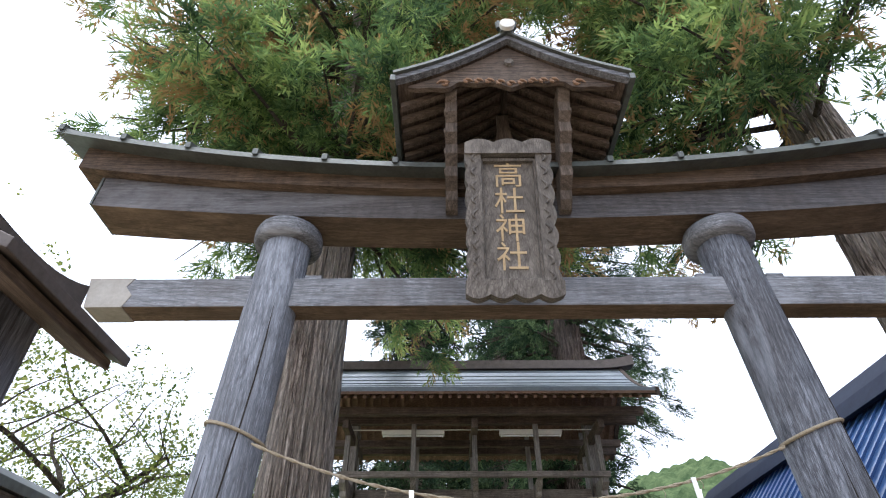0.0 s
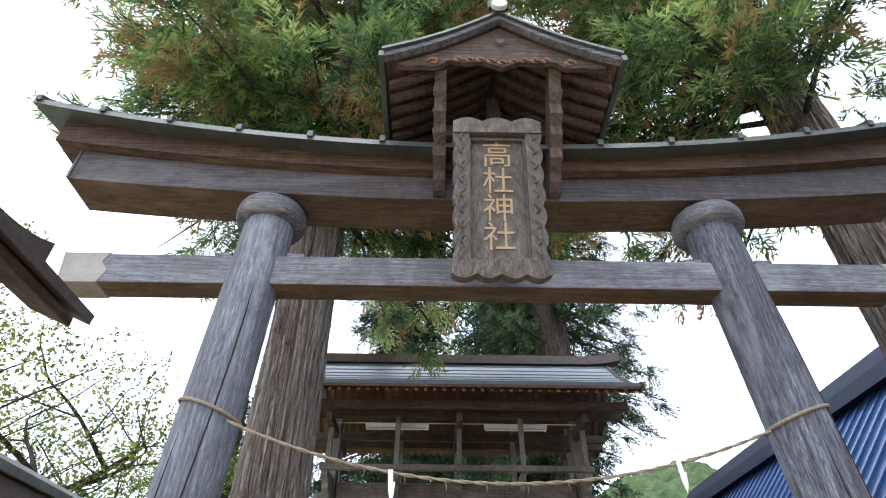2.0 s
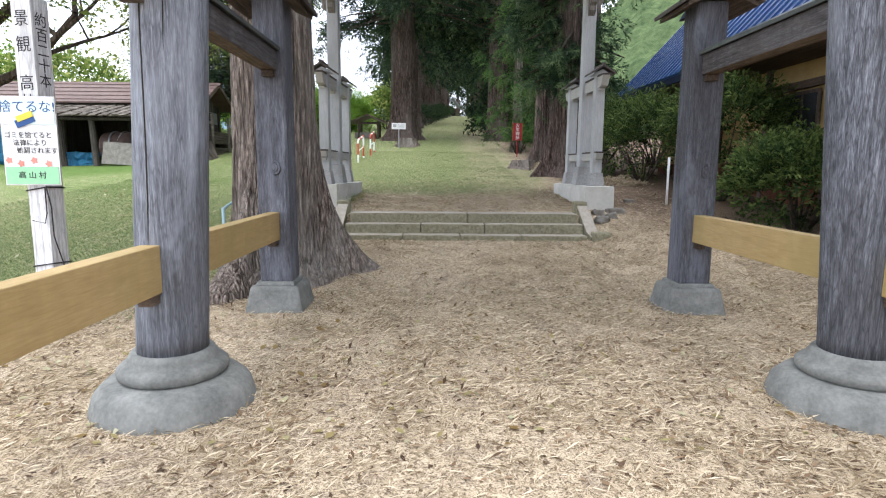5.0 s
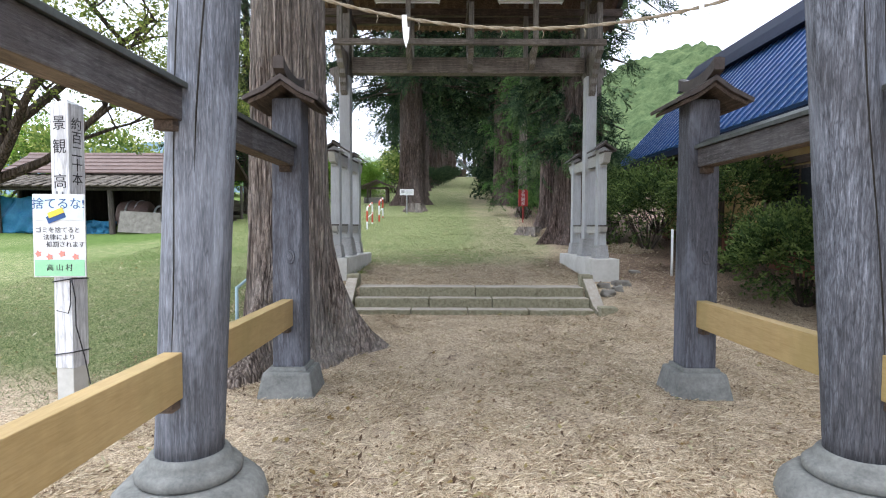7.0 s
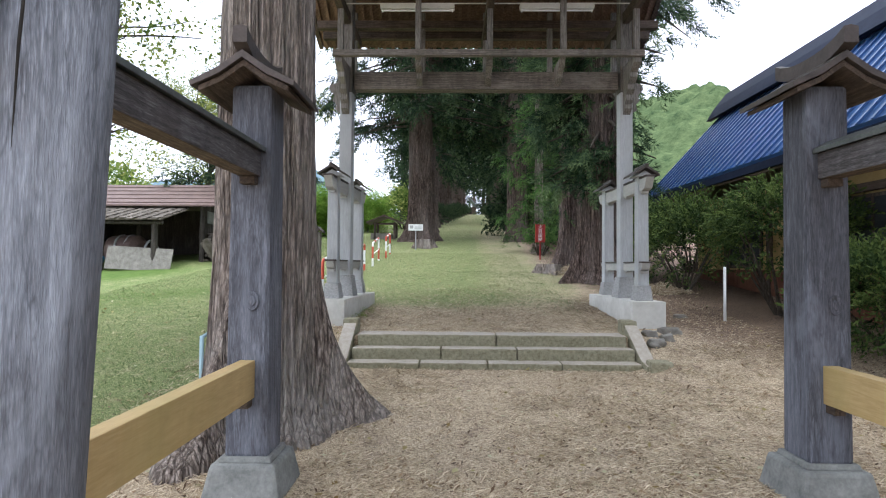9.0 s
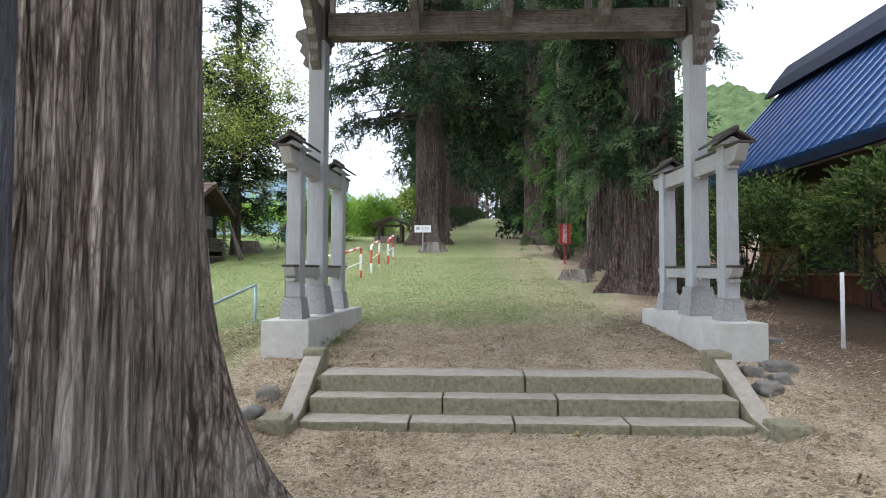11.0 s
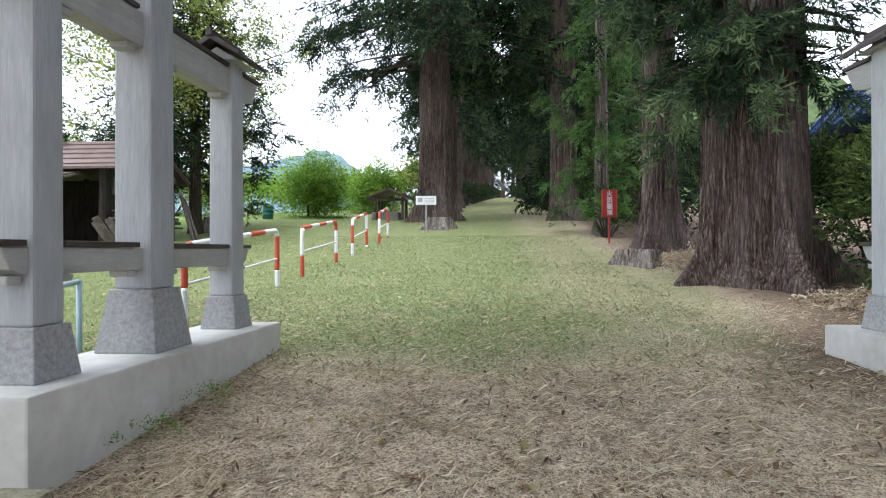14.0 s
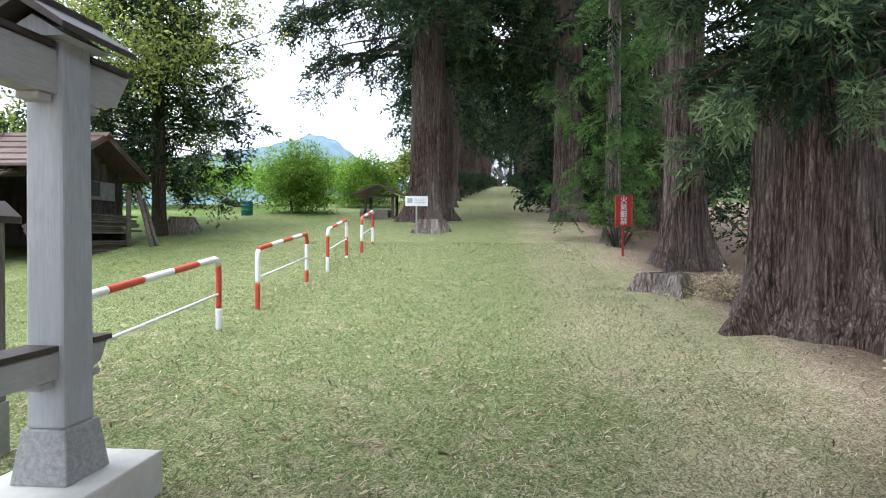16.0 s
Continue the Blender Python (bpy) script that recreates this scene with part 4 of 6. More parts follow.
part("main_beam", box(GA + 0.13, GB - 0.13, GY - 0.11, GY + 0.11, 4.34, 4.64, 0.015), GATE_X, gate, "brown main cross beam")
for y in (11.62, 12.88):
    part("long_rail", box(GA - 0.12, GB + 0.12, y - 0.045, y + 0.045, 4.70, 4.80, 0.008), GATE_X, gate)
    for x in (GA, 0.0, 1.13, 2.28, GB):
        part("hanging_strut", box(x - 0.045, x + 0.045, y - 0.04, y + 0.04, 4.803, 5.95, 0.006), GATE_Z, gate)
for x in (0.0, 1.13, 2.28):
    for s_ in (-1, 1):
        part("bracket_arm", prism([(GY + s_ * 0.1, 4.38), (GY + s_ * 0.3, 4.46), (GY + s_ * 0.34, 4.53), (GY + s_ * 0.5, 4.6), (GY + s_ * 0.55, 4.68), (GY + s_ * 0.69, 4.695), (GY + s_ * 0.1, 4.695)], "x", x - 0.05, x + 0.05, 0.006), GATE_Z, gate, "stepped carved bracket arm")
for y in (11.15, 11.62, GY, 12.88, 13.35):
    z = 5.92 if y == GY else 5.66
    part("purlin", box(-1.9, 4.2, y - 0.06, y + 0.06, z, z + 0.14, 0.008), DARK_X, gate)
for x in (GA, 1.13, GB):
    part("cross_beam", box(x - 0.055, x + 0.055, 11.2, 13.3, 5.45, 5.62, 0.008), DARK_Y, gate)


def roof_z(u):
    """Height of the gate roof's top, u from ridge (0) to eave (1)."""
    return 7.12 - 1.24 * u - 0.16 * math.sin(math.pi * u)


def roof_strip(x0, x1, lift_, thick, n=12):
    top = [(GY + s_ * 1.78 * abs(u), roof_z(abs(u)) + lift_) for s_, u in [(-1, 1 - i / n) for i in range(n)] + [(1, i / n) for i in range(n + 1)]]
    bot = [(y, z - thick) for y, z in top]
    return prism(top + bot[::-1], "x", x0, x1, 0.0)


groof = part("gate_roof", roof_strip(-2.08, 4.28, 0.0, 0.05), ROOFGATE, gate, "grey-blue metal gable roof")
part("eave_board", roof_strip(-2.05, 4.25, -0.052, 0.05), BOARDED, groof, "brown boarded underside")
for i in range(9):
    u = (i + 1.0) / 9.5
    for s_ in (-1, 1):
        y, z = GY + s_ * 1.78 * u, roof_z(u)
        part("roof_seam", box(-2.08, 4.28, y - 0.008, y + 0.008, z - 0.005, z + 0.014, 0.003), ROOFGATE, groof)
for i in range(38):
    x = -1.98 + i * 0.166
    k = None
    for s_ in (-1, 1):
        top = [(GY + s_ * 1.72 * u, roof_z(u) - 0.106) for u in (0.05, 0.25, 0.5, 0.75, 1.0)]
        k = prism(top + [(y, z - 0.05) for y, z in top[::-1]], "x", x - 0.028, x + 0.028, 0.0, k)
    part("rafter", k, RAFTER, groof)
part("ridge_beam", sweep_x(span(-2.4, 4.6, 30), lambda x: [(GY - 0.14, 7.06 + 0.16 * max(0, abs(x - 1.1) - 2.7) ** 2), (GY + 0.14, 7.06 + 0.16 * max(0, abs(x - 1.1) - 2.7) ** 2), (GY + 0.1, 7.27 + 0.2 * max(0, abs(x - 1.1) - 2.7) ** 2), (GY, 7.31 + 0.2 * max(0, abs(x - 1.1) - 2.7) ** 2), (GY - 0.1, 7.27 + 0.2 * max(0, abs(x - 1.1) - 2.7) ** 2)]), CAPMETAL, groof, "boxed metal ridge with upswept ends")
for x0, x1 in ((-2.14, -2.06), (4.26, 4.34)):
    part("barge_board", roof_strip(x0, x1, 0.02, 0.16), DARK_Y, groof)
# fluorescent battens hung under the gate
for x0, x1 in ((-0.62, 0.57), (1.62, 2.80)):
    lamp = thing("batten_lamp", ((x0 + x1) / 2, 11.8, 5.6), "white fluorescent batten lamp under the gate roof", "lamp", "gate batten lamps")
    part("housing", prism([(11.72, 5.60), (11.76, 5.53), (11.86, 5.53), (11.9, 5.60), (11.86, 5.62), (11.76, 5.62)], "x", x0, x1, 0.004), LAMPW, lamp)
    part("tube", tube([(x0 + 0.04, 11.81, 5.515), (x1 - 0.04, 11.81, 5.515)], 0.014, 10), WHITE, lamp, "unlit white glass tube")
    for x in (x0 + 0.03, x1 - 0.03):
        part("end_holder", box(x - 0.012, x + 0.012, 11.79, 11.83, 5.495, 5.53, 0.003), WHITE, lamp)
alone("lamp_conduit", box(-1.2, 3.4, 11.80, 11.815, 5.622, 5.64, 0.003), LAMPW, "thin pale cable conduit above the gate lamps", "conduit")


# ---- marker post with notice ----
mp = thing("marker_post", (-2.49, 6.22, -0.1), "tall white-painted wooden marker post with peeling paint", "post")
WPOST = wood("peeling_white_post", (0.45, 0.45, 0.46), (0.72, 0.73, 0.75), (0.82, 0.83, 0.85), "z", 0.6, 14, 0.15, (0.66, 0.66, 0.67))
ROTZ = pose(-2.54, 6.22, 0, 0, 0, -9)
part("shaft", turned(box(-0.085, 0.085, -0.085, 0.085, 0.25, 2.47, 0.005), ROTZ), WPOST, mp)
part("shaft_top", turned(frustum(0, 0, 2.47, 2.515, 0.085, 0.012, 0.0), ROTZ), WPOST, mp)
part("stump_socket", turned(box(-0.08, 0.08, -0.08, 0.08, -0.3, 0.25, 0.006), ROTZ), PALE, mp, "bare weathered lower end")
for i, ch in enumerate("\u666f\u89b3 \u9ad8\u675c"):
    if ch != " ":
        part("painted_letter", letters(ch, 0.13, ROTZ @ pose(0.0, -0.087, 2.30 - 0.145 * i - 0.05 * (i > 0), 90), 0.001), BLACK, mp)
for i, ch in enumerate("\u7d04\u767e\u4e8c\u5341\u672c"):
    part("painted_letter", letters(ch, 0.115, ROTZ @ pose(0.087, 0.0, 2.30 - 0.115 * i, 90, 0, 90), 0.001), BLACK, mp)
for z in (0.98, 0.36):
    pts = [(0.092 * sx, 0.092 * sy, z + dz) for sx, sy, dz in ((-1, -1, 0.0), (1, -1, 0.03), (1, 1, 0.02), (-1, 1, 0.0), (-1, -1, 0.0))]
    part("cord", turned(tube(pts, 0.006, 6), ROTZ), BLACK, mp, "black cord tied round")
part("cord_end", turned(tube([(0.092, -0.092, 1.0), (0.13, -0.1, 0.85), (0.14, -0.11, 0.62), (0.19, -0.08, 0.35), (0.22, -0.06, 0.12)], 0.005, 6), ROTZ), BLACK, mp)
part("cord_end", turned(tube([(0.08, -0.094, 1.0), (0.085, -0.1, 0.8), (0.06, -0.1, 0.72), (-0.05, -0.1, 0.74)], 0.005, 6), ROTZ), BLACK, mp)

notice = thing("litter_notice", (-2.52, 6.05, 1.03), "printed plastic no-littering notice wired to the post", "sign")
NZ = pose(-2.545, 6.10, 1.37, 90, 0, 3)
def sheet(x0, x1, y0, y1, d):
    k = box(x0, x1, y0, y1, d, d + 0.004, 0.0)
    return turned(k, NZ)


part("board", sheet(-0.21, 0.21, -0.345, 0.345, 0.0), WHITE, notice)
part("blue_field", sheet(-0.2, 0.2, 0.13, 0.335, 0.005), CYANP, notice, "pale blue printed field")
part("green_band", sheet(-0.2, 0.2, -0.335, -0.2, 0.005), GREENP, notice, "green printed band")
part("heading", letters("\u6368\u3066\u308b\u306a!", 0.1, NZ @ pose(0, 0.26, 0.0105), 0.001), INKBLUE, notice)
for i, (tx, x) in enumerate((("\u30b4\u30df\u3092\u6368\u3066\u308b\u3068", -0.01), ("\u6cd5\u5f8b\u306b\u3088\u308a", 0.0), ("\u51e6\u7f70\u3055\u308c\u307e\u3059", 0.05))):
    part("line_of_text", letters(tx, 0.052, NZ @ pose(x, 0.045 - 0.06 * i, 0.0065), 0.001), BLACK, notice)
part("footer", letters("\u9ad8 \u5c71 \u6751", 0.06, NZ @ pose(0, -0.268, 0.0105), 0.001), BLACK, notice)
can = part("printed_can", turned(box(-0.075, 0.075, -0.03, 0.03, 0.0, 0.004, 0.0), NZ @ pose(-0.02, 0.155, 0.0095, 0, 0, 22)), INKBLUE, notice, "blue can picture")
part("can_label", turned(box(-0.055, 0.075, 0.0, 0.045, 0.0, 0.003, 0.0), NZ @ pose(-0.02, 0.165, 0.0145, 0, 0, 22)), YELLOWP, can, "yellow can top")
for i, x in enumerate((-0.17, -0.08, 0.02, 0.13)):
    pts = [(0.03 * math.cos(a) * (1 if j % 2 else 0.6), 0.03 * math.sin(a) * (1 if j % 2 else 0.6)) for j, a in enumerate([math.pi * q / 5 for q in range(10)])]
    part("printed_flower", turned(prism(pts, "z", 0.005, 0.008, 0.0), NZ @ pose(x, -0.15 - 0.025 * (i % 2), 0.0005)), PINKP, notice, "pink printed blossom")


# ---- barriers along the lawn ----
def hoop(x, y0, y1, h, cuts, name_group):
    z0, z1 = ground_z(x, y0), ground_z(x, y1)
    b = thing("hoop_barrier", (x, y0, z0), "red and white striped steel hoop barrier", "barrier", name_group)
    r = 0.1
    pts = [Vector((x, y0, z0 - 0.1)), Vector((x, y0, z0 + h - r))]
    pts += [Vector((x, y0 + r - r * math.cos(a), z0 + h - r + r * math.sin(a))) for a in (0.4, 0.8, 1.2, 1.57)]
    d = z1 - z0
    pts += [Vector((x, y1 - r + r * math.sin(a), z1 + h - r + r * math.cos(a))) for a in (0, 0.4, 0.8, 1.2)]
    pts += [Vector((x, y1, z1 + h - r)), Vector((x, y1, z1 - 0.1))]
    fine = []
    for a, c in zip(pts, pts[1:]):
        n = max(1, int((c - a).length / 0.03))
        fine += [a + (c - a) * i / n for i in range(n)]
    fine.append(pts[-1])
    length, run, last, on = 0.0, [fine[0]], 0.0, cuts
    k = 0
    total = sum((c - a).length for a, c in zip(fine, fine[1:]))
    for a, c in zip(fine, fine[1:]):
        length += (c - a).length
        run.append(c)
        if length - last > total / 9 or c is fine[-1]:
            part("painted_band", tube(run, 0.031, 14), REDP if (k + on) % 2 else WHITE, b, "red band" if (k + on) % 2 else "white band", True)
            run, last, k = [c], length, k + 1
    part("cross_bar", tube([(x, y0, z0 + 0.38), (x, y1, z1 + 0.38)], 0.014, 10), WHITE, b, "thin white cross bar", True)


for i, (x, y0, y1) in enumerate(((-2.06, 14.2, 16.55), (-2.07, 17.63, 19.65), (-1.93, 20.39, 21.8), (-1.76, 22.45, 23.7))):
    hoop(x, y0, y1, 0.75, i % 2, "striped hoop barriers")
# pale blue handrail
rail = thing("pipe_handrail", (-2.3, 12.2, 0.5), "low pale blue steel pipe handrail on the bank", "handrail")
pa, pb, pc = Vector((-2.2, 11.0, 0.36)), Vector((-2.4, 13.3, 0.6)), Vector((-2.0, 8.6, 0.04))
top = Vector((0, 0, 0.62))
part("top_pipe", tube([pc + top, pa + top, pb + top], 0.019, 12), STEELBLUE, rail, "", True)
for q in (pa, pb, pc):
    part("upright", tube([q - Vector((0, 0, 0.2)), q + top + Vector((0, 0, 0.019))], 0.021, 12), STEELBLUE, rail, "", True)

# white stake beside the hedge, and signs
stake = alone("marker_stake", tube([(4.9, 11.9, 0.3), (4.9, 11.9, 1.42)], 0.022, 10), WHITE, "slim white plastic stake in the earth", "stake", "", True)
zr = ground_z(3.58, 22.3)
rs = thing("fire_ban_sign", (3.58, 22.3, zr), "red enamel fire ban sign on a red post", "sign")
part("board", box(3.42, 3.74, 22.28, 22.3, zr + 0.6, zr + 1.22, 0.004), SIGNRED, rs)
part("board_rim", join(box(3.41, 3.425, 22.272, 22.302, zr + 0.59, zr + 1.23, 0.002), box(3.735, 3.75, 22.272, 22.302, zr + 0.59, zr + 1.23, 0.002)), REDP, rs)
part("post", box(3.56, 3.60, 22.302, 22.34, zr - 0.1, zr + 1.15, 0.004), SIGNRED, rs)
for i, ch in enumerate("\u706b\u6c17\u53b3\u7981"):
    part("letter", letters(ch, 0.15, pose(3.58, 22.276, zr + 1.13 - 0.145 * i, 90), 0.002), WHITE, rs, "white letter")
zw = ground_z(-0.9, 25.1)
ws = thing("white_notice", (-0.9, 25.1, zw), "small white notice board on a steel post", "sign")
part("board", box(-1.19, -0.61, 25.07, 25.1, zw + 0.77, zw + 1.02, 0.004), WHITE, ws)
part("printed_picture", box(-1.13, -1.0, 25.062, 25.069, zw + 0.85, zw + 0.97, 0.0), STEEL, ws, "grey printed picture")
for i in range(3):
    part("text_bar", box(-0.95, -0.67, 25.062, 25.069, zw + 0.94 - 0.045 * i, zw + 0.952 - 0.045 * i, 0.0), STEEL, ws)
part("post", tube([(-0.9, 25.12, zw - 0.1), (-0.9, 25.12, zw + 0.95)], 0.025, 10), STEEL, ws)


# ---- house with the blue roof ----
house = thing("farmhouse", (8.6, 9.0, 0.4), "old ochre-walled farmhouse with a steep blue metal roof", "house")
HX0, HX1, HY0, HY1, EZ, RZ = 6.15, 11.05, -6.0, 19.2, 3.4, 6.1
for s_ in (0, 1):
    xe = HX0 if s_ == 0 else HX1
    xr = 8.6
    slope = math.hypot(xr - xe, RZ - EZ)
    hr = part("roof_slope", prism([(xe, EZ), (xr, RZ), (xr, RZ - 0.1), (xe + (0.06 if s_ == 0 else -0.06), EZ - 0.1)], "y", HY0, HY1, 0.0), ROOFBLUE, house, "steep blue sheet metal roof slope")
    nx_, nz_ = (-(RZ - EZ) / slope, abs(xr - xe) / slope)
    nx_ = nx_ if s_ == 0 else -nx_
    for i in range(84 if s_ == 0 else 0):
        y = HY0 + 0.15 + i * 0.3
        part("standing_seam", prism([(xe - 0.02, EZ - 0.02), (xr, RZ), (xr + nx_ * 0.04, RZ + nz_ * 0.04), (xe - 0.02 + nx_ * 0.04, EZ - 0.02 + nz_ * 0.04)], "y", y - 0.022, y + 0.022, 0.0), ROOFBLUE, hr)
part("ridge_house", prism([(8.0, RZ - 0.42), (8.15, RZ - 0.42), (8.6, RZ + 0.1), (9.05, RZ - 0.42), (9.2, RZ - 0.42), (8.95, RZ - 0.02), (8.6, RZ + 0.42), (8.25, RZ - 0.02)], "y", HY0 - 0.2, HY1 + 0.25, 0.01), ROOFNAVY, house, "raised navy metal ridge roof")
part("eave_fascia", box(HX0 - 0.02, HX0 + 0.06, HY0, HY1, EZ - 0.22, EZ - 0.07, 0.006), ROOFNAVY, house, "dark eave fascia")
part("eave_soffit", box(HX0 + 0.06, 7.32, HY0, HY1 - 0.05, EZ - 0.26, EZ - 0.2, 0.0), DARK_Y, house, "dark boarded soffit")
part("wall", box(7.3, 10.2, HY0 + 0.3, 18.4, -0.2, 3.2, 0.0), PLASTER, house, "ochre plaster wall")
part("gable_wall", prism([(7.3, 3.2), (8.6, RZ - 0.4), (10.2, 3.2)], "y", 18.2, 18.4, 0.0), PLASTER, house)
part("lower_boarding", box(7.25, 7.3, HY0 + 0.3, 18.42, -0.2, 1.35, 0.0), REDWOOD, house, "red-brown lower boarding")
for i in range(13):
    y = HY0 + 0.4 + i * 1.86
    part("wall_post", box(7.22, 7.32, y - 0.06, y + 0.06, -0.2, 3.2, 0.006), DARK_Z, house)
    if i in (3, 5, 6, 8, 9, 11):
        w_ = part("window", box(7.235, 7.29, y + 0.3, y + 1.6, 1.45, 2.55, 0.0), WINDOW, house, "dark sliding window")
        for yy in (y + 0.3, y + 0.74, y + 1.18, y + 1.6):
            part("window_bar", box(7.22, 7.26, yy - 0.025, yy + 0.025, 1.42, 2.58, 0.003), DARK_Z, w_)
        for zz in (1.42, 2.58):
            part("window_bar", box(7.215, 7.262, y + 0.28, y + 1.62, zz - 0.03, zz + 0.03, 0.003), DARK_Z, w_)
part("wall_beam", box(7.225, 7.315, HY0 + 0.3, 18.4, 2.66, 2.8, 0.004), DARK_Y, house)


# ---- shed ----
shed = thing("lumber_shed", (-10.3, 21.5, 1.3), "tumbledown open wooden shed with a rusty brown roof", "shed")
SX0, SX1, SZ = -14.0, -7.5, 1.28
for y, z in ((20.9, 1.25), (23.2, 1.5)):
    for x in (-14.0, -11.8, -9.6, -7.55):
        part("post", tube([(x, y, z - 0.2), (x + 0.02, y, 3.35)], [0.09, 0.075], 8, None, True, 0.1, int(x * 10)), SHED_Z, shed)
part("back_wall", box(SX0, SX1, 23.15, 23.22, 1.2, 3.3, 0.0), SHED_Z, shed, "dark board back wall")
part("end_wall", box(SX0 - 0.05, SX0, 20.9, 23.2, 1.0, 3.3, 0.0), SHED_Z, shed)
part("partition", box(-11.85, -11.8, 20.9, 23.2, 1.0, 3.3, 0.0), SHED_Z, shed)
for i in range(11):
    y = 20.95 + i * 0.205
    top = 3.2 + 0.75 * (1 - abs(y - 22.05) / 1.15)
    part("side_board", box(-7.56, -7.53, y, y + 0.197, 1.2 if i > 2 else 1.1, top - 0.06, 0.003), SHED_Z, shed)
part("gable_panel", box(-7.52, -7.49, 21.2, 23.0, 2.72, 3.12, 0.003), CONCRETE, shed, "grey metal gable panel")
part("gable_opening", box(-7.525, -7.485, 22.0, 22.5, 2.8, 3.1, 0.003), WINDOW, shed)
for (ya, za), (yb, zb) in (((20.55, 3.22), (22.05, 4.02)), ((23.6, 3.22), (22.05, 4.02))):
    rf = part("roof_slope", prism([(ya, za), (yb, zb), (yb, zb + 0.05), (ya, za + 0.05)], "x", -14.4, -7.0, 0.0), ROOFBROWN, shed, "rusty brown sheet roof")
    for i in range(5):
        u = (i + 0.5) / 5
        part("sheet_lap", prism([(ya + (yb - ya) * u - 0.02, za + (zb - za) * u + 0.05), (ya + (yb - ya) * u + 0.02, za + (zb - za) * u + 0.058), (ya + (yb - ya) * u + 0.02, za + (zb - za) * u + 0.075), (ya + (yb - ya) * u - 0.02, za + (zb - za) * u + 0.067)], "x", -14.4, -7.0, 0.0), ROOFBROWN, rf)
part("ridge_cap", prism([(21.92, 3.99), (22.05, 4.1), (22.18, 3.99), (22.05, 4.04)], "x", -14.45, -6.95, 0.0), ROOFBROWN, shed)
for ya, yb in ((20.6, 22.05), (22.05, 23.5)):
    zz = [3.14 if a_ != 22.05 else 3.94 for a_ in (ya, yb)]
    part("barge_board", prism([(ya, zz[0]), (yb, zz[1]), (yb, zz[1] + 0.09), (ya, zz[0] + 0.09)], "x", -7.03, -6.99, 0.0), DARK_Y, shed)
lean = part("lean_to_roof", prism([(19.0, 2.66), (20.9, 3.16), (20.9, 3.2), (19.0, 2.7)], "x", -14.6, -7.9, 0.0), SHED_Y, shed, "sagging bark-board lean-to roof")
rnd = random.Random(5)
for i in range(22):
    x = -14.5 + i * 0.3 + rnd.uniform(-0.06, 0.06)
    d = rnd.uniform(-0.12, 0.12)
    part("roof_board", prism([(18.92 + rnd.uniform(-0.1, 0.1), 2.69), (20.9, 3.2), (20.9, 3.235), (18.95, 2.73)], "x", x, x + 0.2, 0.0), SHED_Y, lean)
for i in range(4):
    part("roof_pole", tube([(-14.6, 19.2 + i * 0.5, 2.78 + i * 0.13), (-11, 19.22 + i * 0.5, 2.8 + i * 0.13), (-7.9, 19.17 + i * 0.5, 2.76 + i * 0.13)], 0.028, 8), SHED_Y, lean)
for x in (-13.5, -10.9, -9.9, -8.2):
    part("front_post", tube([(x + 0.1 * (x < -9), 19.2, 1.1), (x, 19.25, 2.66)], [0.1, 0.085], 9, None, True, 0.12, int(x * 7)), SHED_Z, shed)
part("front_rail", tube([(-14.4, 19.2, 2.62), (-7.95, 19.2, 2.6)], 0.06, 8), SHED_Z, shed)
# Brown board added over the grass to darken the shed floor like shadow.
part("floor_shadow_board", box(-13.9, -7.6, 20.9, 23.1, 1.15, 1.2, 0.0), SHED_Y, shed)

pile = thing("lumber_pile", (-7.1, 22.3, 1.4), "stack of grey weathered boards against the shed", "lumber")
for i in range(34):
    z = 1.5 + 0.045 * (i // 2) + (0.14 if i > 15 else 0)
    x = -7.42 + 0.2 * (i % 2) + rnd.uniform(-0.03, 0.03)
    y0 = 21.0 + rnd.uniform(-0.25, 0.2)
    part("board", box(x, x + 0.18, y0, y0 + rnd.uniform(1.5, 2.2), z, z + 0.034, 0.0), SHED_Y, pile)
for y in (21.2, 22.7):
    part("bearer", box(-7.45, -7.0, y, y + 0.1, 1.25, 1.5, 0.0), SHED_Z, pile)
    part("bearer", box(-7.45, -7.0, y, y + 0.1, 1.865, 2.0, 0.0), SHED_Z, pile)
    part("stay_post", tube([(-6.98, y, 1.2), (-6.98, y, 2.95)], 0.05, 8), SHED_Y, pile)
for i in range(9):
    y = 20.3 + i * 0.11
    ln = thing("leaning_board", (-6.9, y, 1.25), "weathered loose board leaning on the lumber pile", "board", "loose boards")
    a = rnd.uniform(0.2, 0.5)
    part("plank", turned(box(-0.07, 0.07, -0.015, 0.015, 0, rnd.uniform(0.6, 1.0), 0.003), Matrix.Translation((-6.75 + rnd.uniform(-0.2, 0.1), y, ground_z(-6.9, y) - 0.02)) @ pose(0, 0, 0, rnd.uniform(-14, 14), -34, rnd.uniform(-20, 40))), SHED_Y, ln)
for i, (y, h) in enumerate(((22.9, 1.7), (23.1, 1.5))):
    ln = thing("leaning_pole", (-6.6, y, 1.5), "pale peeled pole leaning on the shed corner", "pole", "leaning poles")
    part("shaft", tube([(-6.45, y - 0.2, ground_z(-6.45, y) - 0.03), (-6.95, y + 0.1, 1.5 + h * 0.85)], 0.045, 8), SHED_Y, ln)
sheet_ = alone("plywood_sheet", turned(box(-0.95, 0.95, -0.012, 0.012, 0, 0.68, 0.002), Matrix.Translation((-8.6, 19.05, 1.2)) @ pose(0, 0, 0, -12, 3, 2)), STONE, "grey warped sheet leaning at the shed front", "sheet")
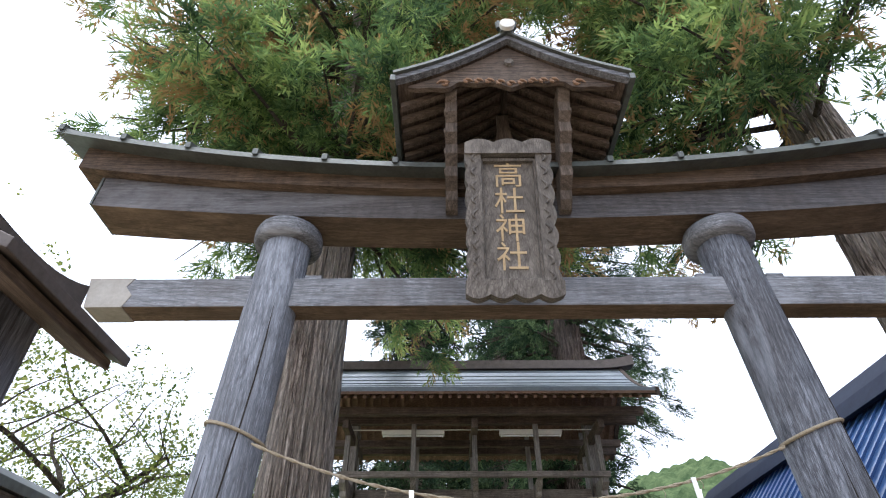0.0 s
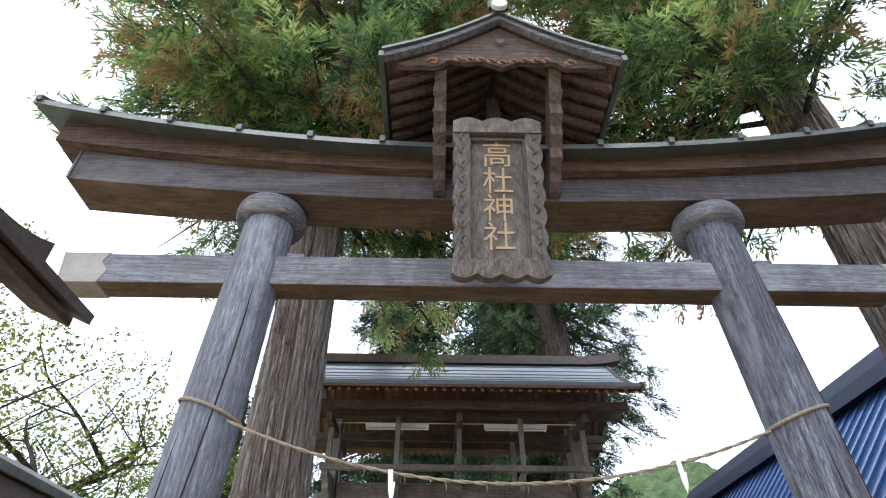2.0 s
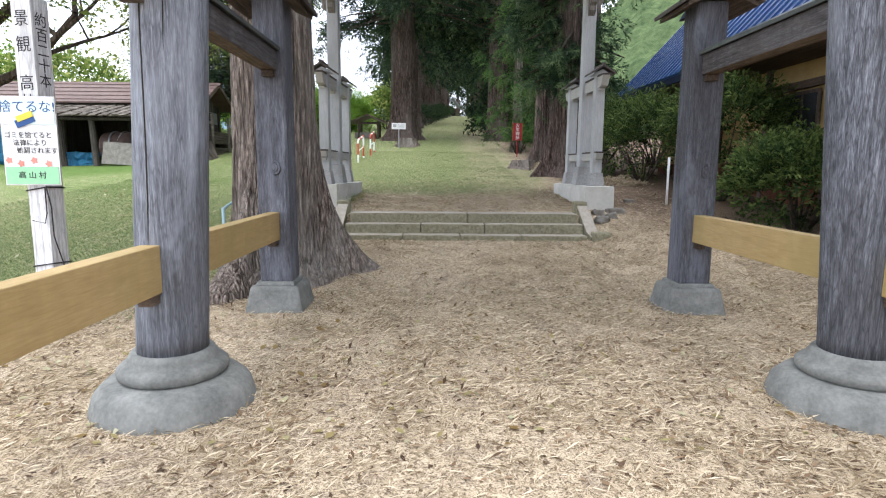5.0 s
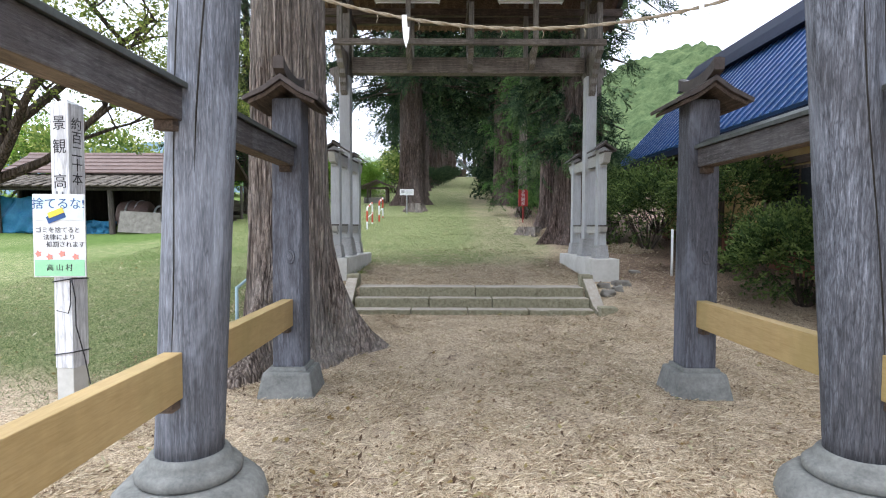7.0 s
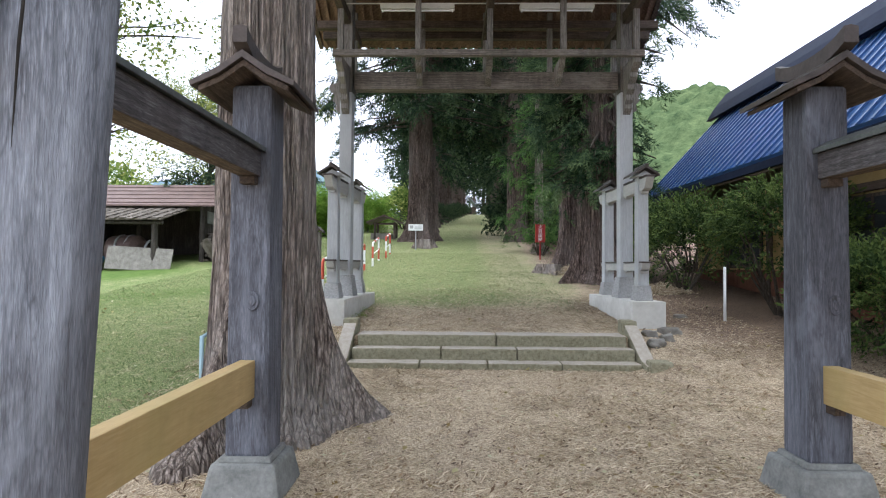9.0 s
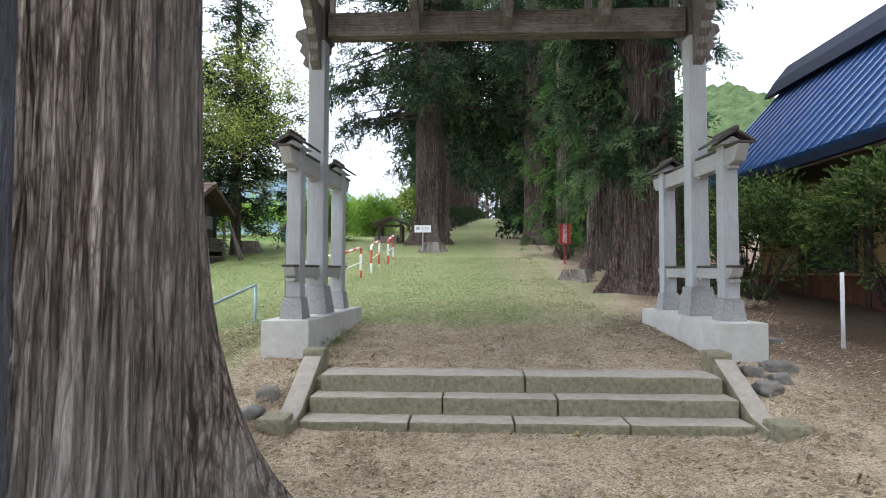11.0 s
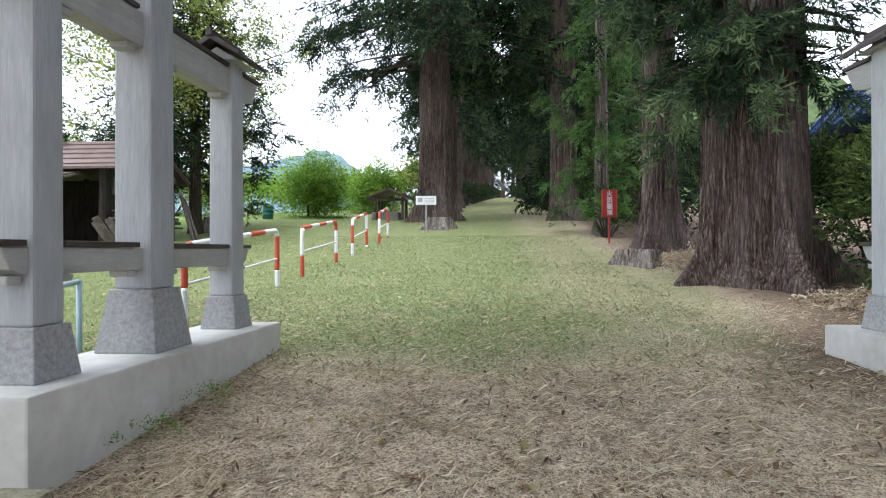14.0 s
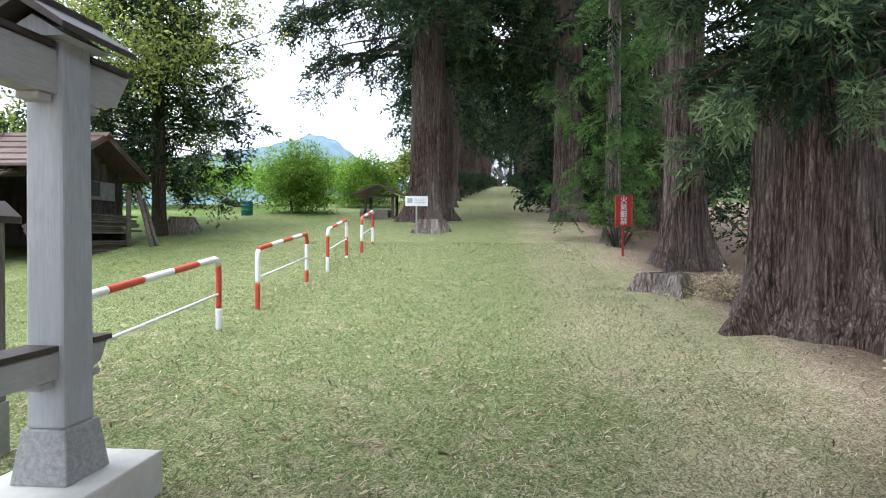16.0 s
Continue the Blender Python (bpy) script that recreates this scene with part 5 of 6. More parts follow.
mixer = thing("cable_drum", (-9.3, 20.0, 1.25), "old rusty steel drum lying in the shed", "drum")
part("barrel", tube([(-10.1, 20.3, 1.78), (-10.0, 20.3, 1.78), (-9.5, 20.25, 1.78), (-9.2, 20.2, 1.78), (-9.1, 20.2, 1.78)], [0.44, 0.48, 0.5, 0.48, 0.3], 22), ROOFBROWN, mixer)
for x in (-9.75, -9.45):
    part("hoop", tube([(x, 20.26, 1.78), (x + 0.05, 20.26, 1.78)], 0.515, 22), STEEL, mixer)
wheel = thing("cart_wheel", (-8.75, 20.0, 1.7), "grey spoked cart wheel standing in the shed", "wheel")
ring = [(-8.75 + 0.0, 20.1 + 0.4 * math.cos(a), 1.7 + 0.4 * math.sin(a)) for a in [2 * math.pi * i / 24 for i in range(25)]]
part("rim", tube(ring, 0.035, 8), STEEL, wheel)
for i in range(8):
    a = i * math.pi / 4
    part("spoke", tube([(-8.75, 20.1, 1.7), (-8.75, 20.1 + 0.38 * math.cos(a), 1.7 + 0.38 * math.sin(a))], 0.016, 6), SHED_Y, wheel)
def cloth(x0, x1, y, z0, z1, seed, mat, name, label, cat):
    k = bmesh.new()
    nx, nz = 22, 14
    rows = [[k.verts.new((x0 + (x1 - x0) * i / nx, y + 0.18 * noise.noise((i * 0.35, j * 0.25, seed)) - 0.25 * (1 - j / nz), z0 + (z1 - z0) * j / nz + 0.1 * noise.noise((i * 0.3, j * 0.3, seed + 5)))) for i in range(nx + 1)] for j in range(nz + 1)]
    for a, b in zip(rows, rows[1:]):
        for i in range(nx):
            k.faces.new((a[i], a[i + 1], b[i + 1], b[i]))
    bmesh.ops.solidify(k, geom=k.faces[:], thickness=0.012)
    alone(name, k, mat, label, cat, "", True)


cloth(-13.6, -11.6, 19.5, 1.2, 2.35, 3, TARP, "tarpaulin", "crumpled bright blue tarpaulin hung in the shed", "tarpaulin")
cloth(-11.0, -9.9, 19.6, 1.15, 1.62, 8, TARP, "tarpaulin", "crumpled blue tarpaulin over low goods in the shed", "tarpaulin")


# ---- small things of the meadow ----
drum = thing("oil_drum", grounded(-7.5, 30.3), "teal steel drum standing in the meadow", "drum")
zd = ground_z(-7.5, 30.3)
part("body", lathe(-7.5, 30.3, [(0.18, zd - 0.05), (0.2, zd), (0.2, zd + 0.16), (0.21, zd + 0.17), (0.2, zd + 0.18), (0.2, zd + 0.32), (0.21, zd + 0.33), (0.2, zd + 0.34), (0.2, zd + 0.47), (0.21, zd + 0.49), (0.18, zd + 0.49), (0.18, zd + 0.46)], 24), DRUM, drum, "", True)
zh = ground_z(-2.75, 30.4)
hut = thing("well_shelter", (-2.75, 30.4, zh), "low dark wooden shelter with a brown gabled roof", "shelter")
for x in (-3.2, -2.25):
    for y in (30.0, 31.0):
        part("post", box(x - 0.05, x + 0.05, y - 0.05, y + 0.05, zh - 0.3, zh + 0.8, 0.006), DARK_Z, hut)
part("roof", prism([(-3.6, zh + 0.72), (-2.72, zh + 1.06), (-1.85, zh + 0.72), (-1.85, zh + 0.78), (-2.72, zh + 1.13), (-3.6, zh + 0.78)], "y", 29.7, 31.3, 0.0), ROOFBROWN, hut, "brown gabled roof")
part("trough", box(-3.4, -2.4, 29.95, 30.8, zh - 0.2, zh + 0.25, 0.03), STONE, hut, "stone trough")
part("cross_beam", box(-3.3, -2.15, 29.97, 30.05, zh + 0.66, zh + 0.76, 0.004), DARK_X, hut)


# far end of the avenue
zf = ground_z(3.8, 118)
far = thing("shrine_hall", (3.8, 118.0, zf), "far shrine hall with a grey-blue roof at the avenue's end", "building")
part("hall_wall", box(2.3, 5.3, 118, 121, zf - 0.5, zf + 2.0, 0.0), DARK_X, far)
# A near-black panel stands in for the shade inside the doorway.
part("hall_door", box(3.2, 4.4, 117.93, 117.99, zf, zf + 1.7, 0.0), RECESS_DARK, far, "doorway as a flat near-black panel")
part("hall_roof", prism([(1.5, zf + 1.9), (2.6, zf + 2.5), (3.8, zf + 4.0), (5.0, zf + 2.5), (6.1, zf + 1.9), (6.1, zf + 2.1), (5.0, zf + 2.75), (3.8, zf + 4.3), (2.6, zf + 2.75), (1.5, zf + 2.1)], "y", 117, 122, 0.0), ROOFGATE, far, "grey-blue metal roof")

# short capped post behind the gate
wp = thing("wooden_post", grounded(-2.05, 13.74), "short grey wooden post with a small cap", "post")
zp = ground_z(-2.05, 13.74)
part("shaft", box(-2.105, -1.995, 13.685, 13.795, zp - 0.2, zp + 1.32, 0.008), GATE_Z, wp)
part("cap", prism([(-2.15, zp + 1.3), (-2.05, zp + 1.38), (-1.95, zp + 1.3), (-1.95, zp + 1.34), (-2.05, zp + 1.43), (-2.15, zp + 1.34)], "y", 13.62, 13.86, 0.003), CAPMETAL, wp)
part("sleeve", box(-2.115, -1.985, 13.675, 13.805, zp - 0.1, zp + 0.3, 0.006), STEEL, wp, "grey metal foot sleeve")


# ---- trees ----
CLIP = foliage("dry_clippings", (0.24, 0.18, 0.115), (0.50, 0.41, 0.285), (0.74, 0.65, 0.50), None, 0.15, False)


def trunk_mesh(at, r, h, flare, seed, lean=(0.0, 0.0), toes=7, seg=120, rows=64, taper=0.45, ridge=0.045):
    """A cedar bole: fluted bark ridges, buttressed foot."""
    x0, y0, z0 = at
    verts = []
    for j in range(rows + 1):
        u = (j / rows) ** 1.7
        z = -0.4 + (h + 0.4) * u
        zz = max(0.0, z)
        for i in range(seg):
            a = 2 * math.pi * i / seg
            ca, sa = math.cos(a), math.sin(a)
            root = max(0.0, math.cos((a - 0.35) * toes / 2 + (seed if toes != 6 else 0.0) + 1.5 * noise.noise((ca * 1.5, sa * 1.5, seed)))) ** 2
            fl = flare * (0.25 + 0.75 * root) * math.exp(-zz / (0.24 + 0.28 * root)) + flare * 0.14 * math.exp(-zz / 1.1)
            q = r * (1 - taper * u) * (1 + 0.05 * noise.noise((ca * 1.2, sa * 1.2, z * 0.3 + seed)))
            tw = 0.35 * math.sin(z * 0.8 + seed) * 0.3
            cb, sb = math.cos(a + tw), math.sin(a + tw)
            w = 0.7 - 2.2 * abs(noise.noise((cb * 7 + seed, sb * 7, z * 0.22))) - 1.3 * abs(noise.noise((cb * 17, sb * 17 + seed, z * 0.45)))
            q += fl + ridge * w * (r / 0.5) ** 0.5
            verts.append((x0 + lean[0] * z / h + q * ca, y0 + lean[1] * z / h + q * sa, z0 + z))
    faces = [(j * seg + i, j * seg + (i + 1) % seg, (j + 1) * seg + (i + 1) % seg, (j + 1) * seg + i) for j in range(rows) for i in range(seg)]
    me = bpy.data.meshes.new("trunk")
    me.from_pydata(verts, [], faces)
    return me


def leaf_twig(seed, leaves=12, size=0.16):
    """A twig of broad pointed leaves, about 1 long."""
    rnd = np.random.RandomState(seed)
    v, f = [], []
    for i in range(leaves):
        p = np.array([rnd.rand() * 0.9, rnd.randn() * 0.22, rnd.randn() * 0.16])
        d = rnd.normal(size=3) * np.array([1, 1, 0.6]) + np.array([0.5, 0, -0.3])
        d /= np.linalg.norm(d)
        side = np.cross(d, np.array([0, 0, 1.0]) + rnd.normal(size=3) * 0.4)
        side /= np.linalg.norm(side)
        L = size * (0.7 + 0.6 * rnd.rand())
        k = len(v)
        v.extend([p, p + d * L * 0.4 + side * L * 0.3, p + d * L, p + d * L * 0.4 - side * L * 0.3])
        f.append((k, k + 1, k + 2, k + 3))
    return np.array(v), np.array(f)


def scatter(name, templates, places, outward, sizes, seed, droop=0.3, spin=0.6, tones=None):
    """Many template sprays at places, each pointing its outward way with some droop."""
    rnd = np.random.RandomState(seed)
    allv, allf, alltip, alltone, base = [], [], [], [], 0
    if tones is None:
        tones = rnd.rand(len(places))
    for p, o, s, tone in zip(places, outward, sizes, tones):
        tv, tf = templates[rnd.randint(len(templates))]
        x = o + rnd.normal(size=3) * 0.25 + np.array([0, 0, -droop])
        x = x / np.linalg.norm(x)
        y = np.cross(np.array([0, 0, 1.0]) + rnd.normal(size=3) * spin, x)
        y /= np.linalg.norm(y)
        z = np.cross(x, y)
        allv.append((tv * s) @ np.stack([x, y, z]) + p)
        allf.append(tf + base)
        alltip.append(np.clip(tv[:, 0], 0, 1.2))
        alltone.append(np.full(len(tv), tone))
        base += len(tv)
    v, f = np.concatenate(allv), np.concatenate(allf)
    me = bpy.data.meshes.new(name)
    me.vertices.add(len(v))
    me.vertices.foreach_set("co", v.astype(np.float32).ravel())
    me.loops.add(len(f) * 4)
    me.loops.foreach_set("vertex_index", f.astype(np.int32).ravel())
    me.polygons.add(len(f))
    me.polygons.foreach_set("loop_start", np.arange(0, len(f) * 4, 4, dtype=np.int32))
    me.polygons.foreach_set("loop_total", np.full(len(f), 4, dtype=np.int32))
    me.update(calc_edges=True)
    for key, values in (("tip", alltip), ("tone", alltone)):
        me.attributes.new(key, "FLOAT", "POINT").data.foreach_set("value", np.concatenate(values).astype(np.float32))
    return me


def frond(seed, shoots=11, sub=2, width=0.017):
    """A feathery cedar frond about 1 long, along +x: side shoots, each with small shoots of its own."""
    rnd = np.random.RandomState(seed)
    v, f = [], []

    def blade(p, d, length, half):
        d = d / np.linalg.norm(d)
        side = np.cross(d, rnd.normal(size=3))
        side /= np.linalg.norm(side)
        k = len(v)
        v.extend([p, p + d * length * 0.4 + side * half, p + d * length, p + d * length * 0.4 - side * half])
        f.append((k, k + 1, k + 2, k + 3))
    for i in range(shoots):
        u = i / (shoots - 1)
        p = np.array([0.05 + u * 0.75, 0.0, -0.22 * u * u])
        s = 1 if i % 2 else -1
        d = np.array([0.9, s * (0.55 + 0.35 * rnd.rand()), 0.45 * rnd.randn()])
        L = (0.34 - 0.14 * u) * (0.75 + 0.5 * rnd.rand())
        blade(p, d, L, width)
        for q in range(sub):
            r = (0.35 + 0.4 * q) * L
            e = d / np.linalg.norm(d)
            blade(p + e * r, e + 0.55 * rnd.normal(size=3), 0.15 * (0.8 + 0.5 * rnd.rand()), width)
    blade(np.zeros(3), np.array([1, 0, -0.2]), 0.8, 0.008)
    blade(np.array([0.75, 0, -0.14]), np.array([0.8, 0.1, -0.4]), 0.25, width)
    return np.array(v), np.array(f)


SPRAYS = [frond(i, 17, 1, 0.019) for i in range(8)]
MEDIUM = [frond(50 + i, 9, 1, 0.028) for i in range(6)]
COARSE = [frond(20 + i, 7, 1, 0.04) for i in range(5)]
TWIGS = [leaf_twig(i) for i in range(6)]
SMALL_TWIGS = [leaf_twig(40 + i, 9, 0.2) for i in range(5)]


def boughs(at, z0, z1, reach, count, seed, sector=None, low=0.0, tip_up=0.1):
    """Limbs of a conifer: start, tip and droop, radii falling towards the top."""
    rnd = np.random.RandomState(seed)
    out = []
    for i in range(count):
        u = (i + rnd.rand()) / count
        z = z0 + (z1 - z0) * u
        a = rnd.rand() * 2 * math.pi if sector is None else math.radians(sector[0] + (sector[1] - sector[0]) * rnd.rand())
        L = reach(u) * (0.65 + 0.5 * rnd.rand())
        s = np.array([at[0], at[1], at[2] + z])
        e = s + np.array([math.cos(a) * L, math.sin(a) * L, -low * L + tip_up * rnd.randn() * L])
        out.append((s, e))
    return out


def crown_from(limbs, per, size, seed, templates, fill=0.25, thick=0.35, droop=0.45):
    """Sprays gathered in tufts along limbs, each tuft of one tone, as one leafy mesh."""
    rnd = np.random.RandomState(seed)
    P, O, S, T = [], [], [], []
    for s, e in limbs:
        d = e - s
        L = np.linalg.norm(d)
        n, m = max(4, int(per * L)), max(2, int(L * 1.5))
        for c in range(m):
            u = fill + (1 - fill) * ((c + rnd.rand()) / m) ** 0.8
            centre = s + d * u + np.array([0, 0, -0.10 * L * u * u]) + rnd.normal(size=3) * thick * np.array([0.8, 0.8, 0.6])
            # The u term darkens inner tufts: crown shade put into the leaf tone.
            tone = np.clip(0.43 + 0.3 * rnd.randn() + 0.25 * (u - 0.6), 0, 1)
            for k in range(max(2, n // m)):
                out = rnd.normal(size=3)
                out /= np.linalg.norm(out)
                o = d / L * 0.7 + out * 0.75
                P.append(centre + out * thick * 0.45 * rnd.rand())
                O.append(o * np.array([1, 1, 0.6]))
                S.append(size * (0.7 + 0.6 * rnd.rand()))
                T.append(tone + 0.1 * rnd.randn())
    return scatter("crown", templates, P, O, S, seed + 1, droop, tones=T)


def limb_mesh(limbs, r):
    k = None
    me_v, me_f, base = [], [], 0
    for s, e in limbs:
        d = Vector(e) - Vector(s)
        u = d.cross(Vector((0, 0, 1))).normalized()
        w = d.cross(u).normalized()
        pts = [(Vector(s) + d * t + Vector((0, 0, -0.10 * d.length * t * t)), r * (1 - 0.85 * t)) for t in (0, 0.35, 0.7, 1)]
        for p, q in pts:
            for i in range(5):
                a = 2 * math.pi * i / 5
                me_v.append(p + (u * math.cos(a) + w * math.sin(a)) * q)
        for j in range(3):
            for i in range(5):
                me_f.append((base + j * 5 + i, base + j * 5 + (i + 1) % 5, base + (j + 1) * 5 + (i + 1) % 5, base + (j + 1) * 5 + i))
        base += 20
    me = bpy.data.meshes.new("limbs")
    me.from_pydata(me_v, [], me_f)
    return me


def cedar(x, y, r, h, flare, limbs, per, size, seed, leaf, label, templates=None, barkmat=None, group="", lean=(0, 0), toes=7, lod=1.0, thick=0.35):
    z = ground_z(x, y)
    t = thing("cedar_tree", (x, y, z), label, "tree", group)
    part("trunk", trunk_mesh((x, y, z), r, h, flare, seed, lean, toes, int(230 * lod), int(80 * lod)), barkmat or CEDAR_BARK, t, "", True)
    part("bough_frame", limb_mesh(limbs, r * 0.13), TWIG, t)
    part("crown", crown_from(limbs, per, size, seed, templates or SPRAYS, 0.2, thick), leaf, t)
    return t


# the cedar beside the torii
z_ = ground_z(-1.14, 7.95)
L1 = boughs((-1.14, 7.95, z_), 7.7, 14.5, lambda u: 3.75 * (1 - 0.25 * u), 150, 11, None, 0.10) + boughs((-1.14, 7.95, z_), 14.5, 20, lambda u: 3.0 * (1 - 0.6 * u), 35, 18, None, 0.10) + boughs((-1.14, 7.95, z_), 9.0, 15, lambda u: 4.9 - 1.5 * u, 40, 19, (-55, 40), 0.06)
cedar(-1.14, 7.95, 0.43, 21, 0.72, L1, 15, 0.66, 3, CEDAR_LEAF, "huge old cedar with deeply fluted grey-brown bark", toes=6)
# the cedar by the farmhouse
z_ = ground_z(5.45, 6.1)
L2 = boughs((5.45, 6.1, z_), 7.4, 14.5, lambda u: 3.5 * (1 - 0.25 * u), 85, 12, (85, 265), 0.10) + boughs((5.45, 6.1, z_), 14.5, 20, lambda u: 2.6 * (1 - 0.6 * u), 25, 22, (85, 265), 0.10)
cedar(5.45, 6.1, 0.4, 21, 0.3, L2, 15, 0.66, 4, CEDAR_LEAF, "tall old cedar beside the farmhouse")
# the big avenue cedar with low boughs behind the gate
z_ = ground_z(4.38, 17.2)
L3 = boughs((4.38, 17.2, z_), 2.7, 7.5, lambda u: 1.35 + 0.35 * u, 75, 13, (135, 330), 0.28) + boughs((4.38, 17.2, z_), 7.2, 22, lambda u: 3.4 * (1 - 0.55 * u), 200, 14, None, 0.14)
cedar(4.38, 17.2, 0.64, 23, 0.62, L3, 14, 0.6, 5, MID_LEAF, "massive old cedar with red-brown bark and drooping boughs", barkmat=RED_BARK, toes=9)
L4 = boughs((4.35, 21.2, ground_z(4.35, 21.2)), 6, 20, lambda u: 2.9 * (1 - 0.6 * u), 95, 15, None, 0.10)
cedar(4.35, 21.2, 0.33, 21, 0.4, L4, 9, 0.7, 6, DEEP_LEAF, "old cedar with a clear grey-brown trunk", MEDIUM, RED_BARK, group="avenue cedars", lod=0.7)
L5 = boughs((3.85, 24.4, ground_z(3.85, 24.4)), 0.9, 8, lambda u: 1.15 - 0.4 * u, 60, 16, None, 0.1)
cedar(3.85, 24.4, 0.17, 13, 0.2, L5, 18, 0.5, 7, FRESH_LEAF, "younger cedar with fresh green low foliage", group="avenue cedars", lod=0.5)
L6 = boughs((-0.95, 28.9, ground_z(-0.95, 28.9)), 5.4, 22, lambda u: 4.7 * (1 - 0.6 * u), 210, 17, None, 0.24)
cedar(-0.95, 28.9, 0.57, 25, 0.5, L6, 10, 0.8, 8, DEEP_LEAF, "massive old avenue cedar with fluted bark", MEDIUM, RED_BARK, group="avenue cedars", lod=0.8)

# the rest of the avenue, copied from two patterns
def avenue_tree(x, y, seed, low):
    z = ground_z(x, y)
    L = boughs((x, y, z), low, 22, lambda u: (1.7 if low + 21 * u < 5.0 else 3.8 * (1 - 0.6 * u)), 90, seed, None, 0.12)
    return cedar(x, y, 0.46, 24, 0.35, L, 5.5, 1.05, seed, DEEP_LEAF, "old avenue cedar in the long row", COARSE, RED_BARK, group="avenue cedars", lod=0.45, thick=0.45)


def copy_tree(t, x, y, turn, s):
    c = copy_thing(t, pose(x, y, ground_z(x, y), 0, 0, turn))
    c.scale = (s, s, s)
    return c


bare = avenue_tree(-0.98, 37.5, 31, 5.0)
low = avenue_tree(3.55, 29.2, 32, 5.0)
bushy = avenue_tree(4.4, 34.5, 33, 0.7)
for i, (x, y) in enumerate(((-0.95, 45), (-0.85, 52), (-0.5, 60), (-0.1, 69), (0.8, 80), (1.7, 91), (2.4, 103), (4.9, 52), (5.3, 60), (5.9, 70), (6.5, 81), (7.2, 93), (7.8, 106))):
    copy_tree(bare if i < 7 else low, x, y, 67 * i, 0.9 + 0.05 * (i % 4))
for i, (x, y) in enumerate(((4.9, 41.0), (6.4, 47.0), (7.4, 38.0), (7.8, 56), (8.5, 66), (-4.6, 62), (-4.2, 76), (9, 80), (3.0, 134), (7.5, 130), (0.2, 122), (9.5, 116), (5.2, 127), (1.2, 129), (-1.8, 100), (-2.4, 88), (5.9, 27.0), (6.5, 31.5), (6.2, 51), (6.9, 62), (7.4, 73), (7.9, 85), (8.6, 98), (7.2, 108), (0.2, 108), (-2.6, 70), (-3.0, 54))):
    copy_tree(bushy, x, y, 50 + 83 * i, 0.8 + 0.06 * (i % 4))


# ---- broadleaf trees and shrubs ----
def branching(at, h, spread, seed, levels=3, first=0.35, n0=6):
    """Tapered limbs of a broadleaf tree: list of (points, radii), and the twig ends."""
    rnd = random.Random(seed)
    limbs, ends = [], []

    def grow(p, d, length, r, level):
        pts, q = [p], p
        for i in range(5):
            d = (d + Vector((rnd.uniform(-1, 1), rnd.uniform(-1, 1), rnd.uniform(-0.5, 0.7))) * 0.16).normalized()
            q = q + d * length / 5
            pts.append(q)
        limbs.append((pts, [r * (1 - 0.6 * i / 5) for i in range(6)]))
        ends.append((pts[-1], d, level))
        if level < levels:
            for i in range(n0 if level == 0 else 4):
                k = rnd.randint(2, 5)
                a = rnd.uniform(0, 2 * math.pi)
                nd = (d * 0.55 + Vector((math.cos(a), math.sin(a), rnd.uniform(-0.1, 0.5))) * spread).normalized()
                grow(pts[k], nd, length * rnd.uniform(0.5, 0.75), r * 0.45, level + 1)
        for q_ in pts[3:]:
            ends.append((q_, d, level))
    grow(Vector(at), Vector((0.05, 0.02, 1)), h * first, h * 0.018, 0)
    return limbs, ends


def broadleaf(name, x, y, h, spread, seed, leaf, label, per=3, size=0.5, levels=3, first=0.4, thick=0.25, category="tree", templates=None, min_level=1, n0=6):
    z = ground_z(x, y)
    limbs, ends = branching((x, y, z - 0.05), h, spread, seed, levels, first, n0)
    t = thing(name, (x, y, z), label, category)
    k = None
    v, f, base = [], [], 0
    for pts, radii in limbs:
        for j, p in enumerate(pts):
            d = (pts[min(j + 1, 5)] - pts[max(j - 1, 0)]).normalized()
            u = d.cross(Vector((0.3, 0.9, 0.2))).normalized()
            w = d.cross(u)
            for i in range(6):
                a = math.pi * i / 3
                v.append(p + (u * math.cos(a) + w * math.sin(a)) * max(0.006, radii[j]))
        for j in range(5):
            for i in range(6):
                f.append((base + j * 6 + i, base + j * 6 + (i + 1) % 6, base + (j + 1) * 6 + (i + 1) % 6, base + (j + 1) * 6 + i))
        base += 36
    me = bpy.data.meshes.new("trunk")
    me.from_pydata(v, [], f)
    part("trunk", me, TWIG, t)
    rnd = np.random.RandomState(seed)
    P, O, S = [], [], []
    for p, d, level in ends:
        if level < min_level:
            continue
        for i in range(per):
            P.append(np.array(p) + rnd.normal(size=3) * thick)
            O.append(np.array(d) + rnd.normal(size=3) * 0.6)
            S.append(size * (0.6 + 0.7 * rnd.rand()))
    part("leaves", scatter("leaves", templates or TWIGS, P, O, S, seed, 0.15), leaf, t)
    return t


broadleaf("deciduous_tree", -5.6, 8.6, 9.5, 0.95, 5, BROAD_LEAF, "thin-leaved deciduous tree with dark bare branches", 3, 0.34, 3, 0.36, 0.32, min_level=2)
broadleaf("deciduous_tree", -9.7, 25.7, 9.5, 1.15, 9, BROAD_LEAF, "slender deciduous tree with thin yellow-green leaves", 7, 0.5, 3, 0.42, 0.4, min_level=2)
